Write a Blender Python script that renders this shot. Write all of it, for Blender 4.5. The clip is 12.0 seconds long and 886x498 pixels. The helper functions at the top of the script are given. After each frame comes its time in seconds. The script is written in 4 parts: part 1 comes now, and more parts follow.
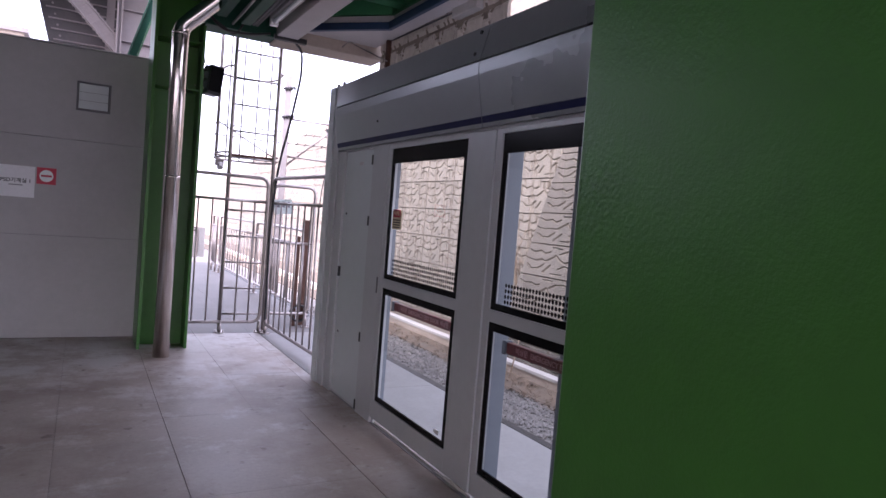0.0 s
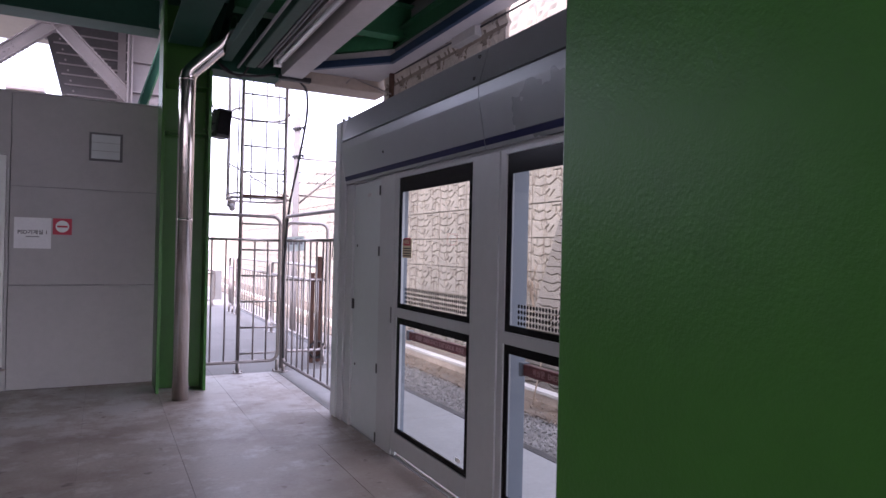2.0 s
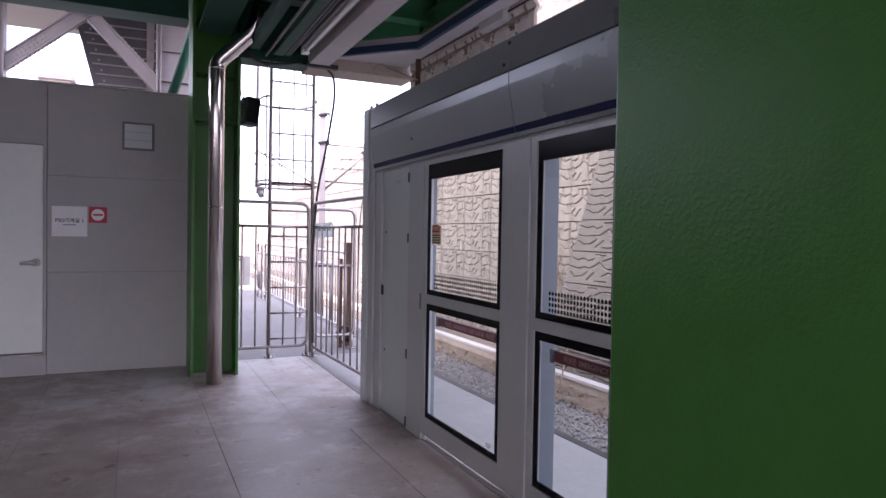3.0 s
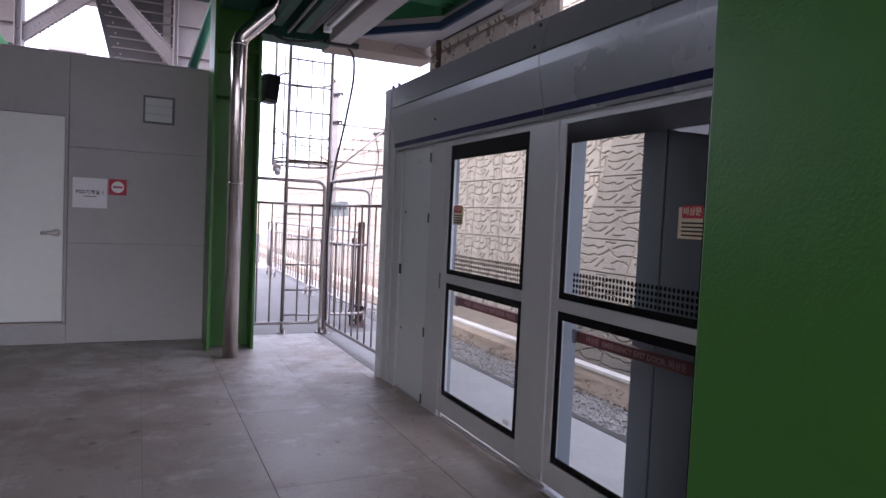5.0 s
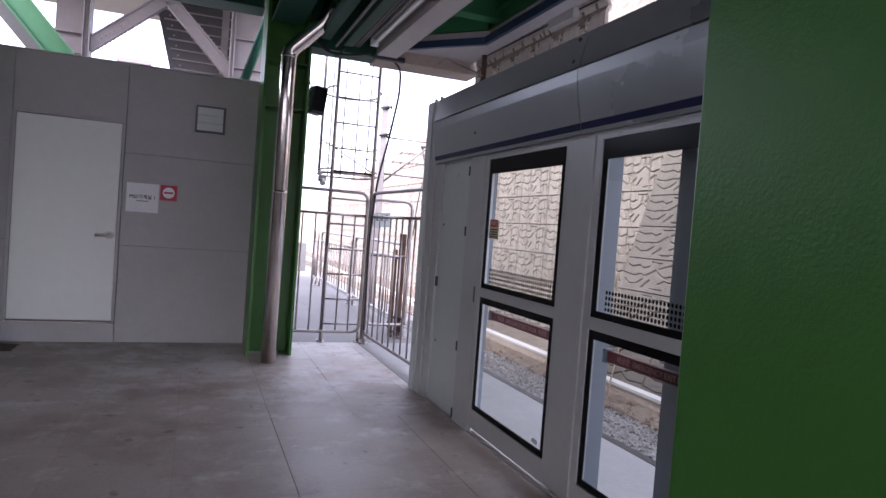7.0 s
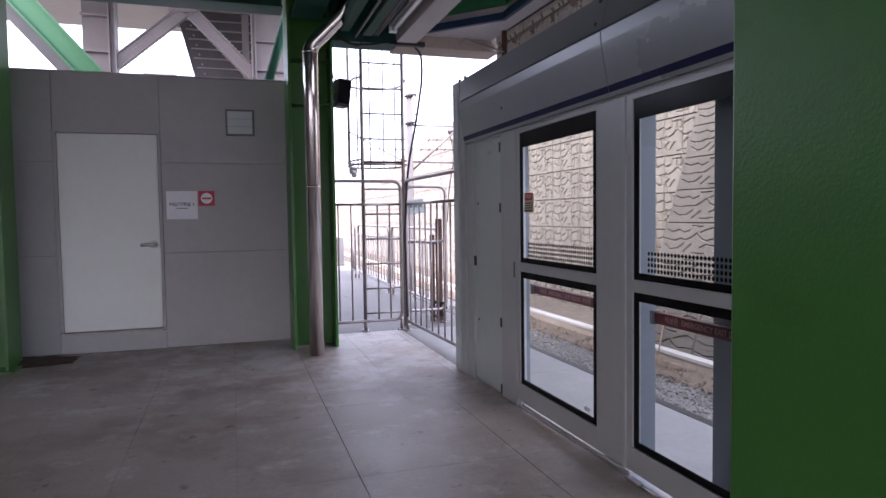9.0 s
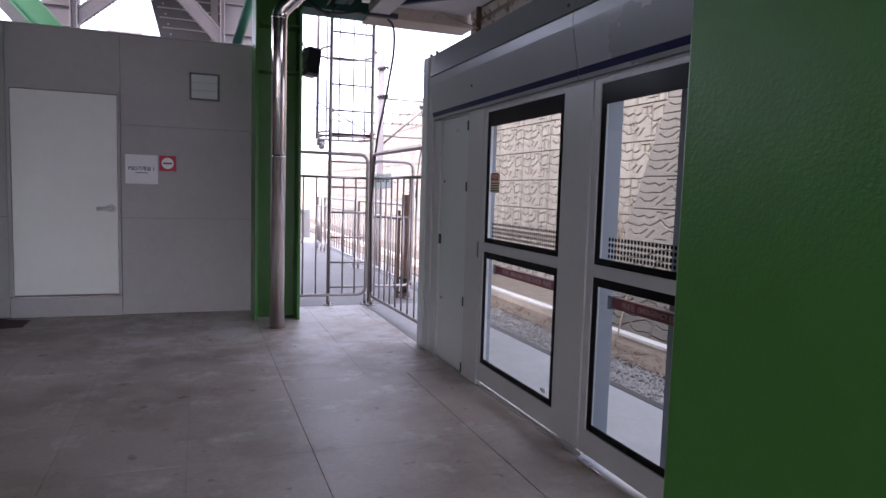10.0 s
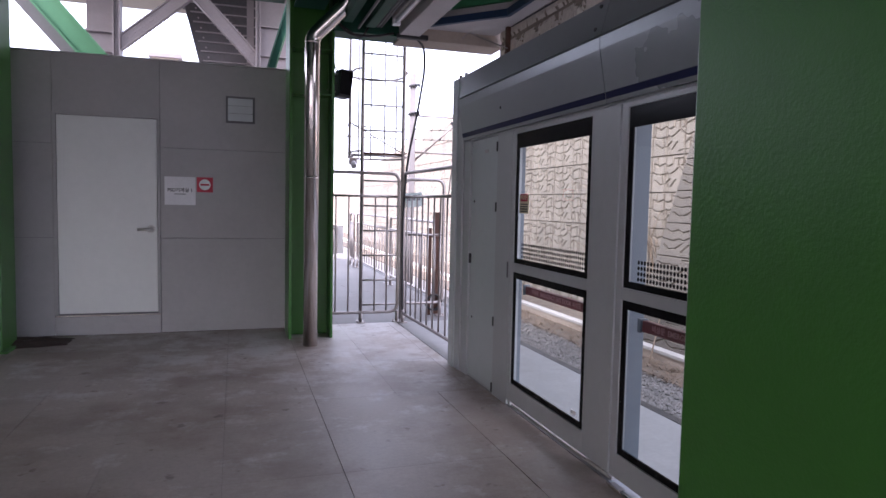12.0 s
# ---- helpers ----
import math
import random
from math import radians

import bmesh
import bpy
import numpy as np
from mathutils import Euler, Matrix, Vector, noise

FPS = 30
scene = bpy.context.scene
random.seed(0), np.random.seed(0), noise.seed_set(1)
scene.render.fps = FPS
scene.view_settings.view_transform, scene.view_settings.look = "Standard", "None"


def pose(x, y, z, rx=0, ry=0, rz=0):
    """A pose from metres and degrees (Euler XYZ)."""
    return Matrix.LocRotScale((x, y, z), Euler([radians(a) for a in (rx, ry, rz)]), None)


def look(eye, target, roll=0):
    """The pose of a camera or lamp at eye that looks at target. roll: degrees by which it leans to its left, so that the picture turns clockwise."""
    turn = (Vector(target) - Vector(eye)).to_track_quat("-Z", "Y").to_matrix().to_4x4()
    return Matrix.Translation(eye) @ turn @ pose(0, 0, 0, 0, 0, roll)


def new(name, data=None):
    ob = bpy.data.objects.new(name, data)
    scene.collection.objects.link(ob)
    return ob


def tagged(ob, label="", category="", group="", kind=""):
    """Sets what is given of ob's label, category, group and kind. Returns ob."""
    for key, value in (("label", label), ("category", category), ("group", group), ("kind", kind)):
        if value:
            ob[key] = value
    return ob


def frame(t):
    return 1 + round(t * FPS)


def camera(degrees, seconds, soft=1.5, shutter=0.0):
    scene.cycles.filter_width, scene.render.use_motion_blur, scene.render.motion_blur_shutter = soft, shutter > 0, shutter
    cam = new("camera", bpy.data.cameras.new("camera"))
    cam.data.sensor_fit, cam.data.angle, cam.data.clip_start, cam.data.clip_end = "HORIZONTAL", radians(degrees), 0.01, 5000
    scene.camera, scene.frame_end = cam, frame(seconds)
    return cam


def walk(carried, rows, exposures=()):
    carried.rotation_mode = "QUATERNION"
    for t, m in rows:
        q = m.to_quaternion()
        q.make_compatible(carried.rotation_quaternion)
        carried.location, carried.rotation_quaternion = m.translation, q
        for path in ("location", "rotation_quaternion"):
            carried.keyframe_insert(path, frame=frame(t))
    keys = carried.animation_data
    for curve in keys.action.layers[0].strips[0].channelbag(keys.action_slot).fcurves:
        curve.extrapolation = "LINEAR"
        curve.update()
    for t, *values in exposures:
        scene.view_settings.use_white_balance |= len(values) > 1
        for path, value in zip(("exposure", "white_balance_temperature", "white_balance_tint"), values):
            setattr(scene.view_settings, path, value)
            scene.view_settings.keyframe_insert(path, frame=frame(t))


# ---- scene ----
cam = camera(68.0, 12.0)
PATH = [
    (0, (0.024, -0.16, 1.432), (0.991, 1.589, 1.347), 4.6),
    (0.5, (0.041, -0.142, 1.403), (1.0, 1.607, 1.267), 5.6),
    (1, (0.049, -0.145, 1.403), (1.024, 1.6, 1.344), 2.4),
    (1.5, (0.069, -0.157, 1.403), (1.03, 1.597, 1.352), 2.2),
    (2, (0.063, -0.162, 1.4), (0.983, 1.614, 1.407), 1.3),
    (2.5, (0.06, -0.149, 1.41), (0.97, 1.632, 1.379), 0.8),
    (3, (0.024, -0.165, 1.417), (0.879, 1.643, 1.374), 1.0),
    (4.8, (-0.039, -0.14, 1.386), (0.775, 1.687, 1.348), 2.7),
    (5, (-0.098, -0.162, 1.386), (0.746, 1.649, 1.295), 2.6),
    (5.5, (-0.061, -0.098, 1.41), (0.786, 1.711, 1.307), 3.2),
    (6, (-0.031, -0.144, 1.415), (0.762, 1.692, 1.426), 3.0),
    (6.5, (-0.022, -0.185, 1.399), (0.708, 1.675, 1.34), 5.0),
    (8.3, (-0.015, -0.18, 1.356), (0.653, 1.705, 1.32), 1.5),
    (8.5, (-0.057, -0.198, 1.353), (0.625, 1.681, 1.292), 1.4),
    (9, (-0.034, -0.198, 1.337), (0.574, 1.705, 1.236), -0.8),
    (9.5, (0.024, -0.154, 1.321), (0.658, 1.741, 1.249), 2.3),
    (10, (0.003, -0.181, 1.344), (0.702, 1.685, 1.172), 1.7),
    (10.5, (0.008, -0.19, 1.407), (0.698, 1.683, 1.276), 1.3),
    (11, (-0.007, -0.21, 1.377), (0.653, 1.671, 1.223), 2.8),
    (11.5, (0.007, -0.205, 1.365), (0.644, 1.683, 1.189), 2.3),
    (12, (0.01, -0.216, 1.4), (0.615, 1.685, 1.265), 1.2),
]
walk(cam, [(t, look(*row)) for t, *row in PATH], [(0.0, 2.30, 5650.0, 30.0), (3.0, 2.32, 5650.0, 29.0), (6.0, 2.3, 5600.0, 24.0), (12.0, 2.25, 5600.0, 24.0)])

# ---- world, sun, exposure ----
world = bpy.data.worlds.new("world")
scene.world = world
world.use_nodes = True
wn = world.node_tree
sky = wn.nodes.new("ShaderNodeTexSky")
sky.sky_type = "NISHITA"
sky.sun_disc = False
sky.sun_elevation, sky.sun_rotation = radians(35), radians(235)
sky.air_density, sky.dust_density, sky.ozone_density = 1.0, 6.0, 0.6
wn.links.new(sky.outputs[0], wn.nodes["Background"].inputs[0])
wn.nodes["Background"].inputs[1].default_value = 0.08
veil, both = wn.nodes.new("ShaderNodeBackground"), wn.nodes.new("ShaderNodeAddShader")
veil.inputs[0].default_value, veil.inputs[1].default_value = (1.0, 0.955, 0.93, 1), 0.62
wn.links.new(wn.nodes["Background"].outputs[0], both.inputs[0])
wn.links.new(veil.outputs[0], both.inputs[1])
wn.links.new(both.outputs[0], wn.nodes["World Output"].inputs[0])
sun_data = bpy.data.lights.new("sun", "SUN")
sun_data.energy, sun_data.angle, sun_data.color = 0.9, radians(12), (1.0, 0.94, 0.86)
sun = new("sun", sun_data)
sun.matrix_world = look((-20, -14, 17), (0, 0, 0))


# ---- building helpers ----
def rect(bm, x0, x1, y0, y1, z0, z1, bevel=0.0):
    """A box between two corners, with its edges taken off."""
    made = bmesh.ops.create_cube(bm, size=1.0)["verts"]
    for v in made:
        v.co = Vector((x0 + (x1 - x0) * (v.co.x + 0.5), y0 + (y1 - y0) * (v.co.y + 0.5), z0 + (z1 - z0) * (v.co.z + 0.5)))
    if bevel:
        edges = {e for v in made for e in v.link_edges}
        bmesh.ops.bevel(bm, geom=list(edges), offset=bevel, segments=2, affect="EDGES", profile=0.5)
    return bm


def boxed(x0, x1, y0, y1, z0, z1, bevel=0.0):
    return rect(bmesh.new(), x0, x1, y0, y1, z0, z1, bevel)


def slanted(a, b, width, depth, up=(0, 1, 0), bevel=0.004):
    """A straight bar from a to b: width across, depth along up."""
    a, b = Vector(a), Vector(b)
    bm = boxed(-width / 2, width / 2, -depth / 2, depth / 2, 0, (b - a).length, bevel)
    z = (b - a).normalized()
    y = (Vector(up) - Vector(up).dot(z) * z).normalized()
    m = Matrix((y.cross(z), y, z)).transposed().to_4x4()
    bmesh.ops.transform(bm, matrix=Matrix.Translation(a) @ m, verts=bm.verts)
    return bm


def rounded(points, radius, steps=5, closed=False):
    """A polyline whose corners are rounded off."""
    pts, out = [Vector(p) for p in points], []
    n = len(pts)
    for i, p in enumerate(pts):
        if not closed and i in (0, n - 1):
            out.append(p)
            continue
        a, b = pts[i - 1] - p, pts[(i + 1) % n] - p
        r = min(radius, a.length * 0.45, b.length * 0.45)
        s, e = p + a.normalized() * r, p + b.normalized() * r
        for k in range(steps + 1):
            t = k / steps
            out.append((1 - t) ** 2 * s + 2 * t * (1 - t) * p + t * t * e)
    return out


def tube(bm, points, radius, sides=10, closed=False):
    """A round bar along a polyline."""
    pts = [Vector(p) for p in points]
    n, rings, side = len(pts), [], None
    for i, p in enumerate(pts):
        if closed:
            d = pts[(i + 1) % n] - pts[i - 1]
        else:
            d = pts[min(i + 1, n - 1)] - pts[max(i - 1, 0)]
        d.normalize()
        if side is None:
            side = d.orthogonal().normalized()
        side = (side - side.dot(d) * d).normalized()
        other = d.cross(side)
        rings.append([bm.verts.new(p + radius * (math.cos(2 * math.pi * k / sides) * side + math.sin(2 * math.pi * k / sides) * other)) for k in range(sides)])
    for i in range(n if closed else n - 1):
        a, b = rings[i], rings[(i + 1) % n]
        shift = 0
        if closed and i == n - 1:
            shift = min(range(sides), key=lambda s: (b[s].co - a[0].co).length)
        for k in range(sides):
            f = bm.faces.new((a[k], a[(k + 1) % sides], b[(k + 1 + shift) % sides], b[(k + shift) % sides]))
            f.smooth = True
    if not closed:
        bm.faces.new(rings[0][::-1])
        bm.faces.new(rings[-1])
    return bm


def piped(points, radius, sides=10, closed=False):
    return tube(bmesh.new(), points, radius, sides, closed)


def mesh_of(name, bm, material):
    bmesh.ops.recalc_face_normals(bm, faces=bm.faces)
    me = bpy.data.meshes.new(name)
    bm.to_mesh(me)
    bm.free()
    me.materials.append(material)
    return me


def part(name, bm, material, parent, label=""):
    """ONE mesh object under a thing or a part."""
    ob = new(name, mesh_of(name, bm, material))
    ob.parent = parent
    if label:
        tagged(ob, label)
    return ob


def thing(name, label, category, group="", kind="", at=(0, 0, 0)):
    """An Empty for a thing that has parts."""
    ob = new(name)
    ob.empty_display_size = 0.1
    return tagged(ob, label, category, group, kind)


def solid(name, bm, material, label, category, group="", kind=""):
    """A thing that is one mesh."""
    return tagged(new(name, mesh_of(name, bm, material)), label, category, group, kind)


def lettering(name, text, size, m, material, parent, label=""):
    """Flat letters as a mesh, centred at the pose m."""
    cu = bpy.data.curves.new(name, "FONT")
    cu.body, cu.size, cu.align_x, cu.align_y, cu.extrude = text, size, "CENTER", "CENTER", 0.0004
    cu.offset = size * 0.018
    ob = bpy.data.objects.new(name, cu)
    scene.collection.objects.link(ob)
    me = bpy.data.meshes.new_from_object(ob.evaluated_get(bpy.context.evaluated_depsgraph_get()))
    bpy.data.objects.remove(ob)
    bpy.data.curves.remove(cu)
    me.materials.clear()
    me.materials.append(material)
    me.transform(m)
    out = new(name, me)
    out.parent = parent
    if label:
        tagged(out, label)
    return out


# ---- materials ----
def coat(name, colour, rough=0.5, metal=0.0, vary=0.15, scale=3.0, stain=0.2, stain_scale=0.7, bump=0.05, bump_scale=200.0, tint=None, spec=0.5, each=0.0, streak=1.0, dust=None):
    """Principled material: base colour with grain and stains at two scales, gloss that varies, and fine relief."""
    mat = bpy.data.materials.new(name)
    mat.use_nodes = True
    nt = mat.node_tree
    n, l = nt.nodes, nt.links
    p = n["Principled BSDF"]
    geo = n.new("ShaderNodeNewGeometry")
    map_ = n.new("ShaderNodeMapping")
    map_.inputs["Scale"].default_value = (1, 1, streak)
    l.new(geo.outputs["Position"], map_.inputs[0])

    def noisy(sc, detail=5.0, rough_=0.6):
        t = n.new("ShaderNodeTexNoise")
        t.inputs["Scale"].default_value, t.inputs["Detail"].default_value, t.inputs["Roughness"].default_value = sc, detail, rough_
        l.new(map_.outputs[0], t.inputs["Vector"])
        return t

    def mix(kind, fac, a, b):
        m = n.new("ShaderNodeMix")
        m.data_type, m.blend_type = "RGBA", kind
        for k, v in ((0, fac), (6, a), (7, b)):
            if hasattr(v, "is_output"):
                l.new(v, m.inputs[k])
            else:
                m.inputs[k].default_value = v
        return m.outputs[2]

    def ramp(src, lo, hi, a=0.0, b=1.0):
        m = n.new("ShaderNodeMapRange")
        l.new(src, m.inputs[0])
        m.inputs[1].default_value, m.inputs[2].default_value, m.inputs[3].default_value, m.inputs[4].default_value = lo, hi, a, b
        return m.outputs[0]

    base = (*colour, 1)
    fine = noisy(scale * 14, 4)
    mid = noisy(scale, 5)
    big = noisy(stain_scale, 6, 0.65)
    dark = tuple(c * (1 - vary) for c in colour) + (1,)
    light = tuple(min(1, c * (1 + vary)) for c in colour) + (1,)
    col = mix("MIX", ramp(mid.outputs[0], 0.3, 0.7), dark, light)
    grain = mix("MIX", ramp(fine.outputs[0], 0.35, 0.65), (1 - vary * 0.5,) * 3 + (1,), (1 + vary * 0.4,) * 3 + (1,))
    col = mix("MULTIPLY", 1.0, col, grain)
    tint = (*(tint or tuple(c * 0.55 for c in colour)), 1)
    col = mix("MIX", ramp(big.outputs[0], 0.48, 0.72, 0.0, stain), col, tint)
    if dust:
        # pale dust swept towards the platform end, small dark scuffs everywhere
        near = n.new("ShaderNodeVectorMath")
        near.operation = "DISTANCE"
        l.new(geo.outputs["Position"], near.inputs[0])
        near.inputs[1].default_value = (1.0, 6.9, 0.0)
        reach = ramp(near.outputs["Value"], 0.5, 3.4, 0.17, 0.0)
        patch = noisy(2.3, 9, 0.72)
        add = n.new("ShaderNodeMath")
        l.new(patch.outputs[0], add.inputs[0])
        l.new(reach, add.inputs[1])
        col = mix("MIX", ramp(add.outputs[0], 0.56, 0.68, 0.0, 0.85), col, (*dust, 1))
        grit = noisy(38.0, 6, 0.8)
        col = mix("MULTIPLY", ramp(grit.outputs[0], 0.45, 0.68, 0.0, 0.30), col, (0.6, 0.55, 0.52, 1))
        scuff = noisy(7.5, 3, 0.5)
        col = mix("MULTIPLY", ramp(scuff.outputs[0], 0.66, 0.72, 0.0, 0.65), col, (0.38, 0.33, 0.31, 1))
        spot = noisy(0.9, 6, 0.6)
        col = mix("MULTIPLY", ramp(spot.outputs[0], 0.46, 0.60, 0.0, 0.6), col, (0.58, 0.50, 0.45, 1))
    if each:
        info = n.new("ShaderNodeObjectInfo")
        col = mix("MULTIPLY", 1.0, col, mix("MIX", info.outputs["Random"], (1 - each,) * 3 + (1,), (1 + each,) * 3 + (1,)))
    l.new(col, p.inputs["Base Color"])
    l.new(ramp(mid.outputs[0], 0.2, 0.8, max(0.02, rough - 0.08), min(1, rough + 0.1)), p.inputs["Roughness"])
    p.inputs["Metallic"].default_value = metal
    p.inputs["Specular IOR Level"].default_value = spec
    if bump:
        b = n.new("ShaderNodeBump")
        b.inputs["Strength"].default_value, b.inputs["Distance"].default_value = min(1, bump * 4), 0.004
        t = noisy(bump_scale, 3)
        l.new(t.outputs[0], b.inputs["Height"])
        l.new(b.outputs[0], p.inputs["Normal"])
    return mat


def plain(name, colour, rough=0.5, metal=0.0):
    return coat(name, colour, rough, metal, vary=0.06, stain=0.08, bump=0.0)


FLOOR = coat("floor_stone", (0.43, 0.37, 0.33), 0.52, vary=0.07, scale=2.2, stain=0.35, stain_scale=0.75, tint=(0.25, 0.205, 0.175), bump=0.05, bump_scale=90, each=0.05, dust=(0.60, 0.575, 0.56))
PAVE = coat("pavement_stone", (0.185, 0.178, 0.172), 0.7, vary=0.12, scale=2.0, stain=0.3, stain_scale=0.6, bump=0.05, bump_scale=90, each=0.05)
EDGE = coat("pale_edge_stone", (0.31, 0.305, 0.30), 0.7, vary=0.1, scale=2.0, stain=0.25, stain_scale=0.6, bump=0.05, bump_scale=90, each=0.05)
PANEL = coat("grey_panel_paint", (0.425, 0.415, 0.415), 0.5, vary=0.05, scale=1.5, stain=0.12, stain_scale=0.6, bump=0.02, bump_scale=260, spec=0.3)
SEAM = plain("seam_sealant", (0.17, 0.17, 0.18), 0.7)
DOOR = coat("door_paint", (0.76, 0.775, 0.755), 0.42, vary=0.03, scale=1.0, stain=0.08, bump=0.015, bump_scale=180)
GREEN = coat("green_gloss_paint", (0.039, 0.148, 0.021), 0.34, vary=0.10, scale=1.3, stain=0.22, stain_scale=0.8, tint=(0.03, 0.115, 0.018), bump=0.042, bump_scale=210)
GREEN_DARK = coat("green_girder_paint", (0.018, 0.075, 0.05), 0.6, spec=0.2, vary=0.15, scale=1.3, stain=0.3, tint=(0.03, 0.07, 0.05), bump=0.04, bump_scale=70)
GREEN_MID = coat("green_purlin_paint", (0.05, 0.21, 0.09), 0.45, vary=0.12, scale=1.3, stain=0.25, bump=0.03, bump_scale=70)
MINT = coat("pale_green_paint", (0.045, 0.135, 0.068), 0.55, spec=0.25, vary=0.06, stain=0.2, bump=0.02)
STEEL = coat("stainless_tube", (0.74, 0.69, 0.66), 0.03, 1.0, vary=0.08, scale=4, stain=0.2, bump=0.01, bump_scale=300)
FENCE = coat("stainless_fence", (0.36, 0.325, 0.31), 0.36, 1.0, vary=0.15, scale=5, stain=0.35, tint=(0.28, 0.22, 0.19), bump=0.02, bump_scale=200)
ALU = coat("grey_door_frame", (0.46, 0.475, 0.485), 0.38, 0.15, vary=0.04, scale=1.2, stain=0.10, bump=0.01, bump_scale=250)
ALU_LIGHT = coat("pale_door_panel", (0.53, 0.57, 0.575), 0.40, 0.05, vary=0.03, scale=1.0, stain=0.1, bump=0.01, bump_scale=250)
JAMB = coat("pale_blue_jamb", (0.17, 0.195, 0.225), 0.4, 0.0, vary=0.04, stain=0.08, bump=0.01)
FASCIA = coat("brushed_fascia", (0.30, 0.318, 0.335), 0.31, 0.35, vary=0.03, scale=0.8, stain=0.03, stain_scale=1.5, bump=0.006, bump_scale=120)
BLUE = coat("blue_stripe", (0.008, 0.011, 0.06), 0.5, vary=0.06, stain=0.08, bump=0.0, spec=0.12)
NAVY = plain("navy_trim", (0.02, 0.045, 0.10), 0.5)
BLACK = coat("black_border", (0.008, 0.008, 0.009), 0.2, vary=0.05, stain=0.05, bump=0.0, spec=0.08)
RUBBER = plain("black_plastic", (0.02, 0.02, 0.022), 0.5)
CONCRETE = coat("cast_concrete", (0.42, 0.355, 0.30), 0.85, vary=0.12, scale=1.6, stain=0.4, stain_scale=0.8, tint=(0.27, 0.23, 0.19), bump=0.12, bump_scale=40)
SOFFIT = coat("painted_soffit", (0.55, 0.52, 0.52), 0.7, vary=0.06, scale=1.4, stain=0.25, stain_scale=0.8, bump=0.03, bump_scale=60)
LINER = coat("stone_pattern_concrete", (0.225, 0.205, 0.178), 0.9, vary=0.16, scale=1.3, stain=0.45, stain_scale=0.35, tint=(0.28, 0.24, 0.20), bump=0.2, bump_scale=25, each=0.07, streak=0.35)
# darker pattern concrete for the buttress
LINER_DARK = coat("darker_pattern_concrete", (0.112, 0.102, 0.090), 0.9, vary=0.2, scale=1.3, stain=0.55, stain_scale=0.5, tint=(0.15, 0.13, 0.11), bump=0.2, bump_scale=25, each=0.08, streak=0.35)
GROOVE = plain("recessed_joint", (0.14, 0.12, 0.10), 0.95)
GROOVE_PALE = plain("shallow_joint", (0.27, 0.225, 0.18), 0.95)
# Pattern concrete with its colour raised to make up for light missing on the infill.
INFILL = coat("brightened_pattern_concrete", (0.60, 0.54, 0.47), 0.9, vary=0.14, scale=1.6, stain=0.4, stain_scale=0.8, bump=0.15, bump_scale=30)
BED = plain("joint_mortar", (0.22, 0.20, 0.185), 0.95)
GRAVEL = coat("track_ballast", (0.22, 0.21, 0.20), 0.9, vary=0.3, scale=9, stain=0.3, bump=0.3, bump_scale=30)
STONE = coat("ballast_stone", (0.22, 0.21, 0.205), 0.9, vary=0.35, scale=8, stain=0.35, stain_scale=3, tint=(0.2, 0.18, 0.16), bump=0.1, bump_scale=60)
EARTH = coat("dry_earth", (0.165, 0.135, 0.108), 0.95, vary=0.3, scale=5, stain=0.5, stain_scale=2, tint=(0.22, 0.16, 0.11), bump=0.3, bump_scale=20)
KERB = coat("pale_kerb", (0.47, 0.455, 0.435), 0.8, vary=0.08, scale=2, stain=0.3, tint=(0.5, 0.45, 0.4), bump=0.08, bump_scale=50)
STRUCT = coat("pale_steel_paint", (0.22, 0.195, 0.203), 0.55, vary=0.07, scale=1.5, stain=0.3, tint=(0.19, 0.155, 0.15), bump=0.03)
STAIR = coat("dark_stair_steel", (0.055, 0.05, 0.055), 0.6, vary=0.2, scale=2, stain=0.3, bump=0.05)
RUST = coat("rusty_steel", (0.11, 0.058, 0.042), 0.85, 0.2, vary=0.35, scale=6, stain=0.5, tint=(0.10, 0.05, 0.035), bump=0.1, bump_scale=80)
NOTICE = coat("faded_notice_plate", (0.60, 0.68, 0.66), 0.5, vary=0.15, scale=12, stain=0.4, stain_scale=9, tint=(0.5, 0.5, 0.47))
PAPER = plain("white_paper", (0.80, 0.80, 0.82), 0.6)
RED = plain("red_vinyl", (0.50, 0.025, 0.06), 0.45)
BARRED = coat("dark_red_bar", (0.17, 0.03, 0.032), 0.4, vary=0.08, stain=0.1, bump=0.0)
CREAM = plain("cream_vinyl", (0.72, 0.62, 0.42), 0.5)
INK = plain("ink", (0.015, 0.015, 0.02), 0.6)
WHITE = plain("white_vinyl", (0.85, 0.85, 0.85), 0.5)
PINK_INK = plain("pale_red_letters", (0.55, 0.30, 0.30), 0.5)
DIM = coat("unseen_shell_wall", (0.30, 0.30, 0.30), 0.8, vary=0.1, bump=0.05)
TWIG = plain("dry_twig", (0.20, 0.15, 0.11), 0.9)
TUBE_GLASS = plain("unlit_white_tube", (0.75, 0.76, 0.78), 0.3)
CHROME = plain("satin_handle", (0.72, 0.70, 0.67), 0.38, 0.75)

DECK = coat("bridge_deck_soffit", (0.36, 0.335, 0.29), 0.85, vary=0.06, scale=0.8, stain=0.2, bump=0.05, bump_scale=30)
CHANNEL = coat("grey_steel_channel", (0.085, 0.085, 0.09), 0.65, vary=0.08, stain=0.2, bump=0.02, spec=0.2)
MUCK = coat("soaked_brown_cloth", (0.055, 0.036, 0.032), 0.75, vary=0.3, scale=9, stain=0.5, stain_scale=5, tint=(0.10, 0.07, 0.06), bump=0.2, bump_scale=60)
SLATE = coat("dark_slate_cover", (0.15, 0.178, 0.205), 0.45, vary=0.05, stain=0.1, bump=0.01)
GLASS = bpy.data.materials.new("window_glass")
